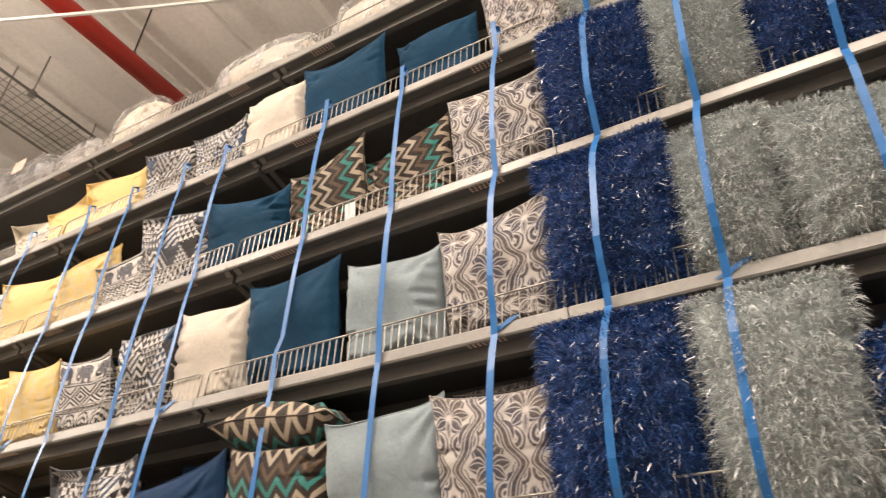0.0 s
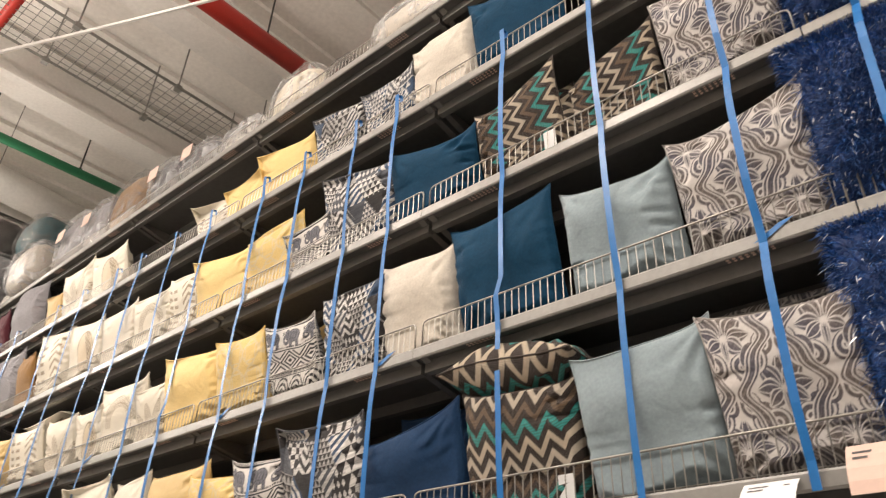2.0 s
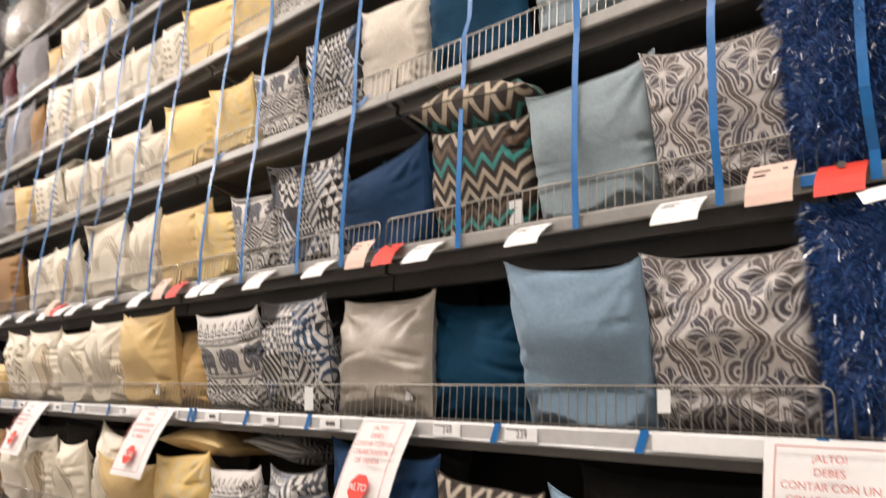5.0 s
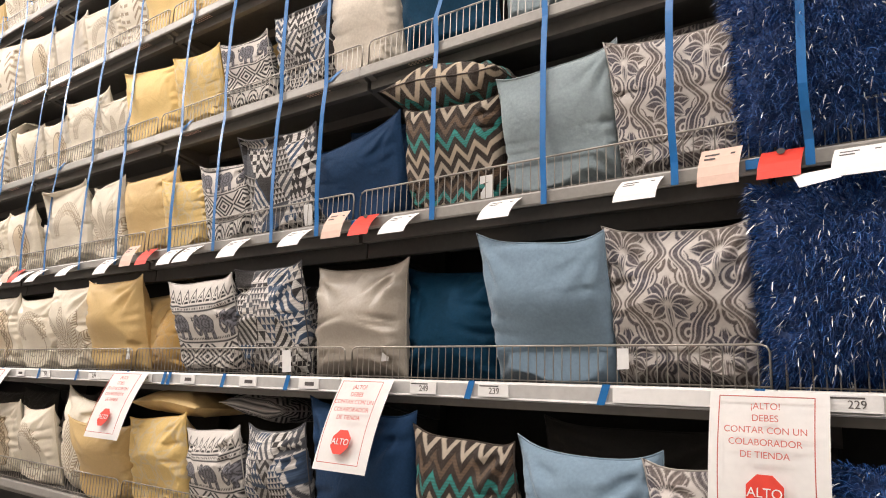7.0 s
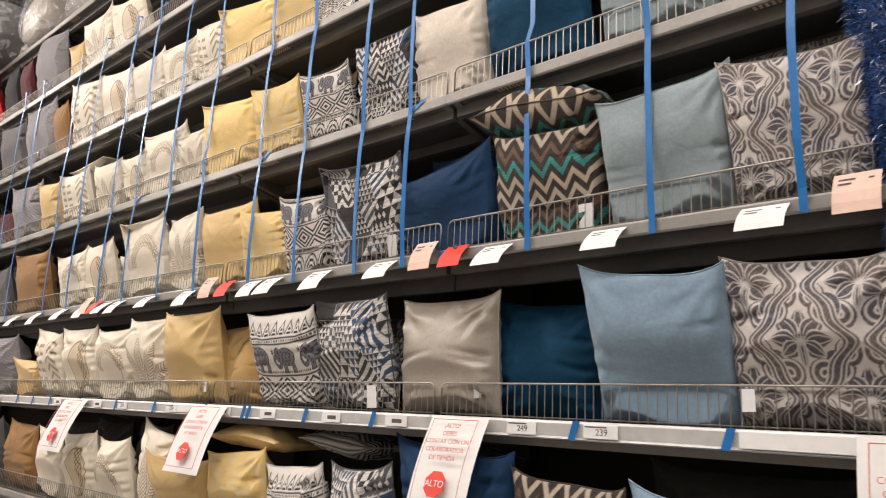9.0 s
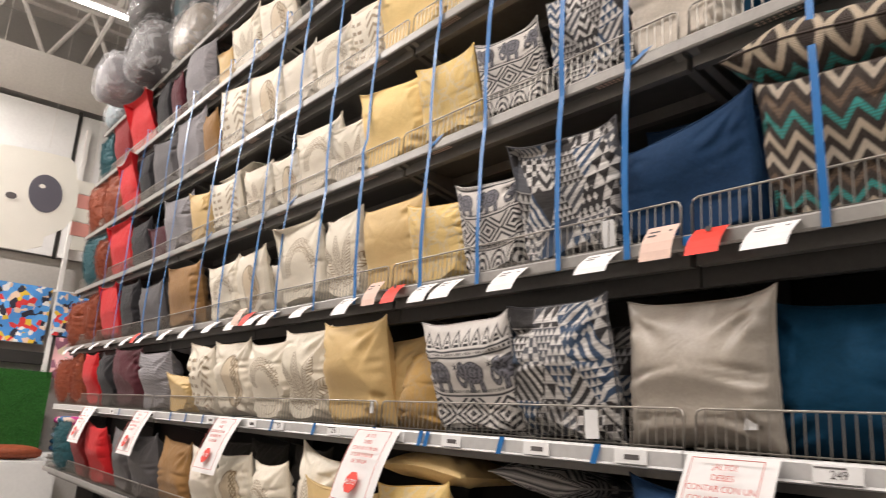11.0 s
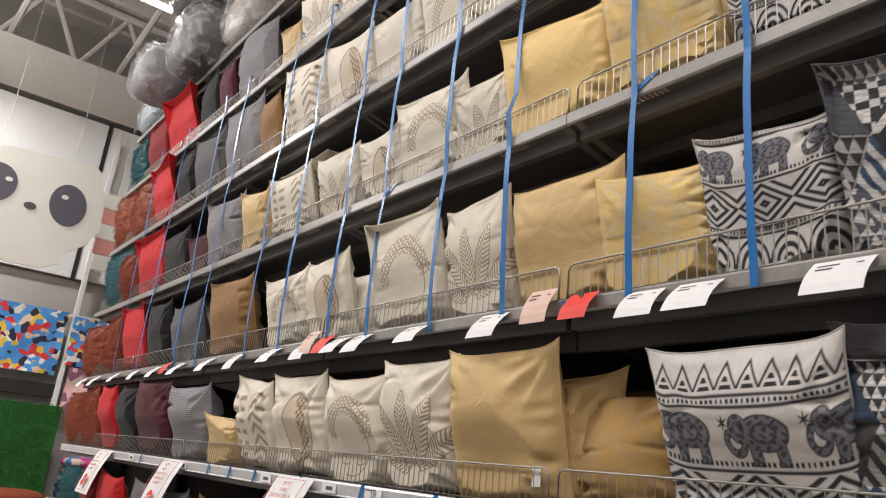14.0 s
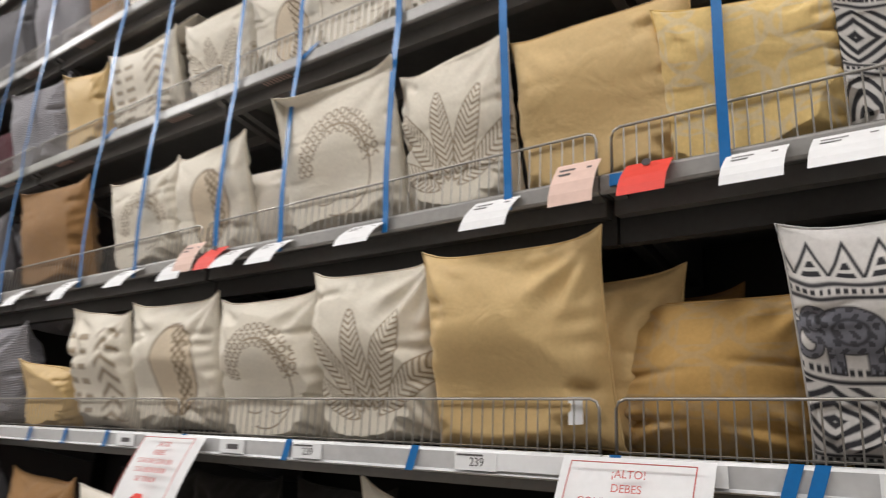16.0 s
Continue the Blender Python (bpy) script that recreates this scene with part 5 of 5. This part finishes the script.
# hanging blankets and mats
def blotched(name, cols, scale=7.0):
    m, nt, b = mat_new(name)
    co = coords(nt)
    vo = node(nt, "ShaderNodeTexVoronoi", Scale=scale)
    nt.links.new(co, vo.inputs["Vector"])
    rp = nt.nodes.new("ShaderNodeValToRGB")
    rp.color_ramp.interpolation = "CONSTANT"
    while len(rp.color_ramp.elements) < len(cols):
        rp.color_ramp.elements.new(0.5)
    for k, c in enumerate(cols):
        rp.color_ramp.elements[k].position = k / len(cols)
        rp.color_ramp.elements[k].color = (*c, 1)
    sep = nt.nodes.new("ShaderNodeSeparateColor")
    nt.links.new(vo.outputs["Color"], sep.inputs[0])
    nt.links.new(sep.outputs[0], rp.inputs["Fac"]), nt.links.new(rp.outputs["Color"], b.inputs["Base Color"])
    b.inputs["Roughness"].default_value = 0.9
    return m


PRINT = {
    "pink": blotched("print_pink", [(0.85, 0.50, 0.51)] * 7 + [(0.30, 0.55, 0.38), (0.75, 0.45, 0.45), (0.30, 0.12, 0.18), (0.72, 0.62, 0.45), (0.75, 0.43, 0.44)], 11.0),
    "blue": blotched("print_blue", [(0.08, 0.30, 0.72), (0.08, 0.30, 0.72), (0.10, 0.34, 0.72), (0.70, 0.05, 0.05), (0.03, 0.03, 0.05), (0.75, 0.55, 0.42), (0.08, 0.30, 0.72), (0.75, 0.50, 0.05), (0.8, 0.8, 0.8)], 15.0),
    "mixed": blotched("print_mixed", [(0.05, 0.05, 0.09), (0.50, 0.35, 0.28), (0.65, 0.55, 0.48), (0.12, 0.06, 0.10), (0.05, 0.05, 0.09)], 9.0),
    "white": blotched("print_white", [(0.85, 0.80, 0.75), (0.85, 0.80, 0.75), (0.85, 0.80, 0.75), (0.55, 0.12, 0.14), (0.25, 0.25, 0.3), (0.75, 0.68, 0.62)], 8.0),
    "green": blotched("print_green", [(0.42, 0.58, 0.42), (0.58, 0.64, 0.52), (0.58, 0.64, 0.52), (0.25, 0.40, 0.32), (0.62, 0.58, 0.38)], 9.0),
    "magenta": blotched("print_magenta", [(0.62, 0.05, 0.30), (0.70, 0.40, 0.42), (0.62, 0.05, 0.30), (0.06, 0.18, 0.40), (0.75, 0.6, 0.5)], 9.0),
}


def hanging(name, y0, y1, z0, z1, mat, label, x=-11.12, cat="blanket"):
    s = Soup()
    rows = [[(x + 0.012 * math.sin(9 * u + k), y0 + (y1 - y0) * u, z1 + (z0 - z1) * k / 8) for u in (i / 10 for i in range(11))] for k in range(9)]
    s.sheet(rows).sheet([[(px - 0.02, py, pz) for px, py, pz in r] for r in rows])
    return place(name, s, mat, label, cat, "goods at the aisle end", smooth=True)


hanging("hanging_blanket", -1.50, -0.66, 2.01, 2.99, PRINT["pink"], "pink floral child's blanket hanging at the aisle end")
hanging("hanging_blanket", -0.63, 0.19, 2.22, 2.98, PRINT["blue"], "bright blue, red and black printed blanket hanging up")
hanging("hanging_blanket", 0.26, 0.95, 2.36, 2.95, PRINT["blue"], "bright blue, red and black printed blanket hanging up")
hanging("hanging_blanket", 0.34, 0.95, 1.80, 2.34, PRINT["pink"], "pink and yellow printed blanket hanging up")
hanging("hanging_towel", -1.5, -0.40, 1.56, 1.94, PRINT["mixed"], "dark patterned towels folded in a row", cat="towel")
hanging("hanging_towel", -1.5, -0.30, 0.98, 1.53, PRINT["white"], "white towel printed with small figures in red", cat="towel")
hanging("printed_panel", -2.6, -1.40, 3.90, 5.17, PRINT["green"], "pale green printed play mat hung on the wall", x=-11.2, cat="play mat")
place("hanging_rail", Soup().box(-11.17, -11.136, -1.75, 1.6, 2.93, 2.97), M["pole"], "thin white rail from which the blankets hang", "rail")
place("end_shelf", Soup().box(-11.3, -11.16, -1.7, 0.24, 1.96, 2.12, 0.006), M["dark"], "dark shelf edge under the hanging blankets", "shelf")
place("end_shelf", Soup().box(-11.3, -10.95, -1.7, 1.4, 0.80, 0.86, 0.006), M["board"], "white shelf below the green mat", "shelf")
place("wall_panel", Soup().box(-11.36, -11.31, -3.5, 2.3, 0.0, 3.41), M["wall"], "grey back panel of the end shelving", "panel", kind="structure")
place("end_counter", Soup().box(-11.3, -11.0, -1.7, 1.4, 0.0, 0.795, 0.01), M["wall"], "grey base under the end shelf", "cabinet")

mat = empty("turf_mat", (-11.07, 0.02, 0.87), "green artificial turf mat standing at the aisle end", "mat")
child("backing", Soup().box(-0.03, 0, -0.36, 0.34, 0, 1.0).mesh("backing", M["grass"]), mat)
r = np.random.default_rng(3)
tv, tf = [], []
for k in range(3500):
    y, z, tilt = r.uniform(-0.37, 0.35), r.uniform(0.0, 1.02), r.normal(0, 0.5)
    L = r.uniform(0.02, 0.04)
    b = len(tv)
    tv += [(0.001, y - 0.003, z), (0.001, y + 0.003, z), (0.02 + 0.5 * L, y + L * tilt, z + L * r.uniform(-0.7, 0.6))]
    tf.append((b, b + 1, b + 2))
blades = child("turf_surface", mesh_from("blades", tv, tf, [M["grass"]]), mat, "short green plastic blades")
blades["kind"] = "stuff"
for k, (col, zz) in enumerate((("navy", 0.0), ("teal", 0.085), ("lblue", 0.17), ("grey", 0.255))):
    v, f = lump(0.40, 0.55, 0.088, 70 + k, 0.02, 14)
    ob = tagged(new("folded_towel", mesh_from("folded_towel", v, f, [F[col]], True)), "folded plain towel stacked on the white end shelf", "towel", "folded towels")
    ob.location = (-11.14, 0.78, 0.861 + zz)
v, f = lump(0.36, 0.55, 0.12, 80, 0.02, 14)
ob = tagged(new("folded_towel", mesh_from("folded_towel", v, f, [PRINT["magenta"]], True)), "bright magenta folded towel on the white shelf", "towel", "folded towels")
ob.location = (-11.14, 0.78, 0.861 + 0.345)
# a rust coloured fluffy roll on a grey bin before the end shelves
v, f = lump(0.6, 0.9, 0.16, 90, 0.03, 16)
ob = tagged(new("fluffy_roll", mesh_from("fluffy_roll", v, f, [F["rust"]], True)), "rust brown fluffy roll lying on a grey bin", "rug")
ob.location = (-10.6, -0.15, 0.80)
place("grey_bin", Soup().box(-10.95, -10.25, -0.75, 0.45, 0.0, 0.80, 0.02), M["board"], "pale grey display bin at the aisle end", "bin")
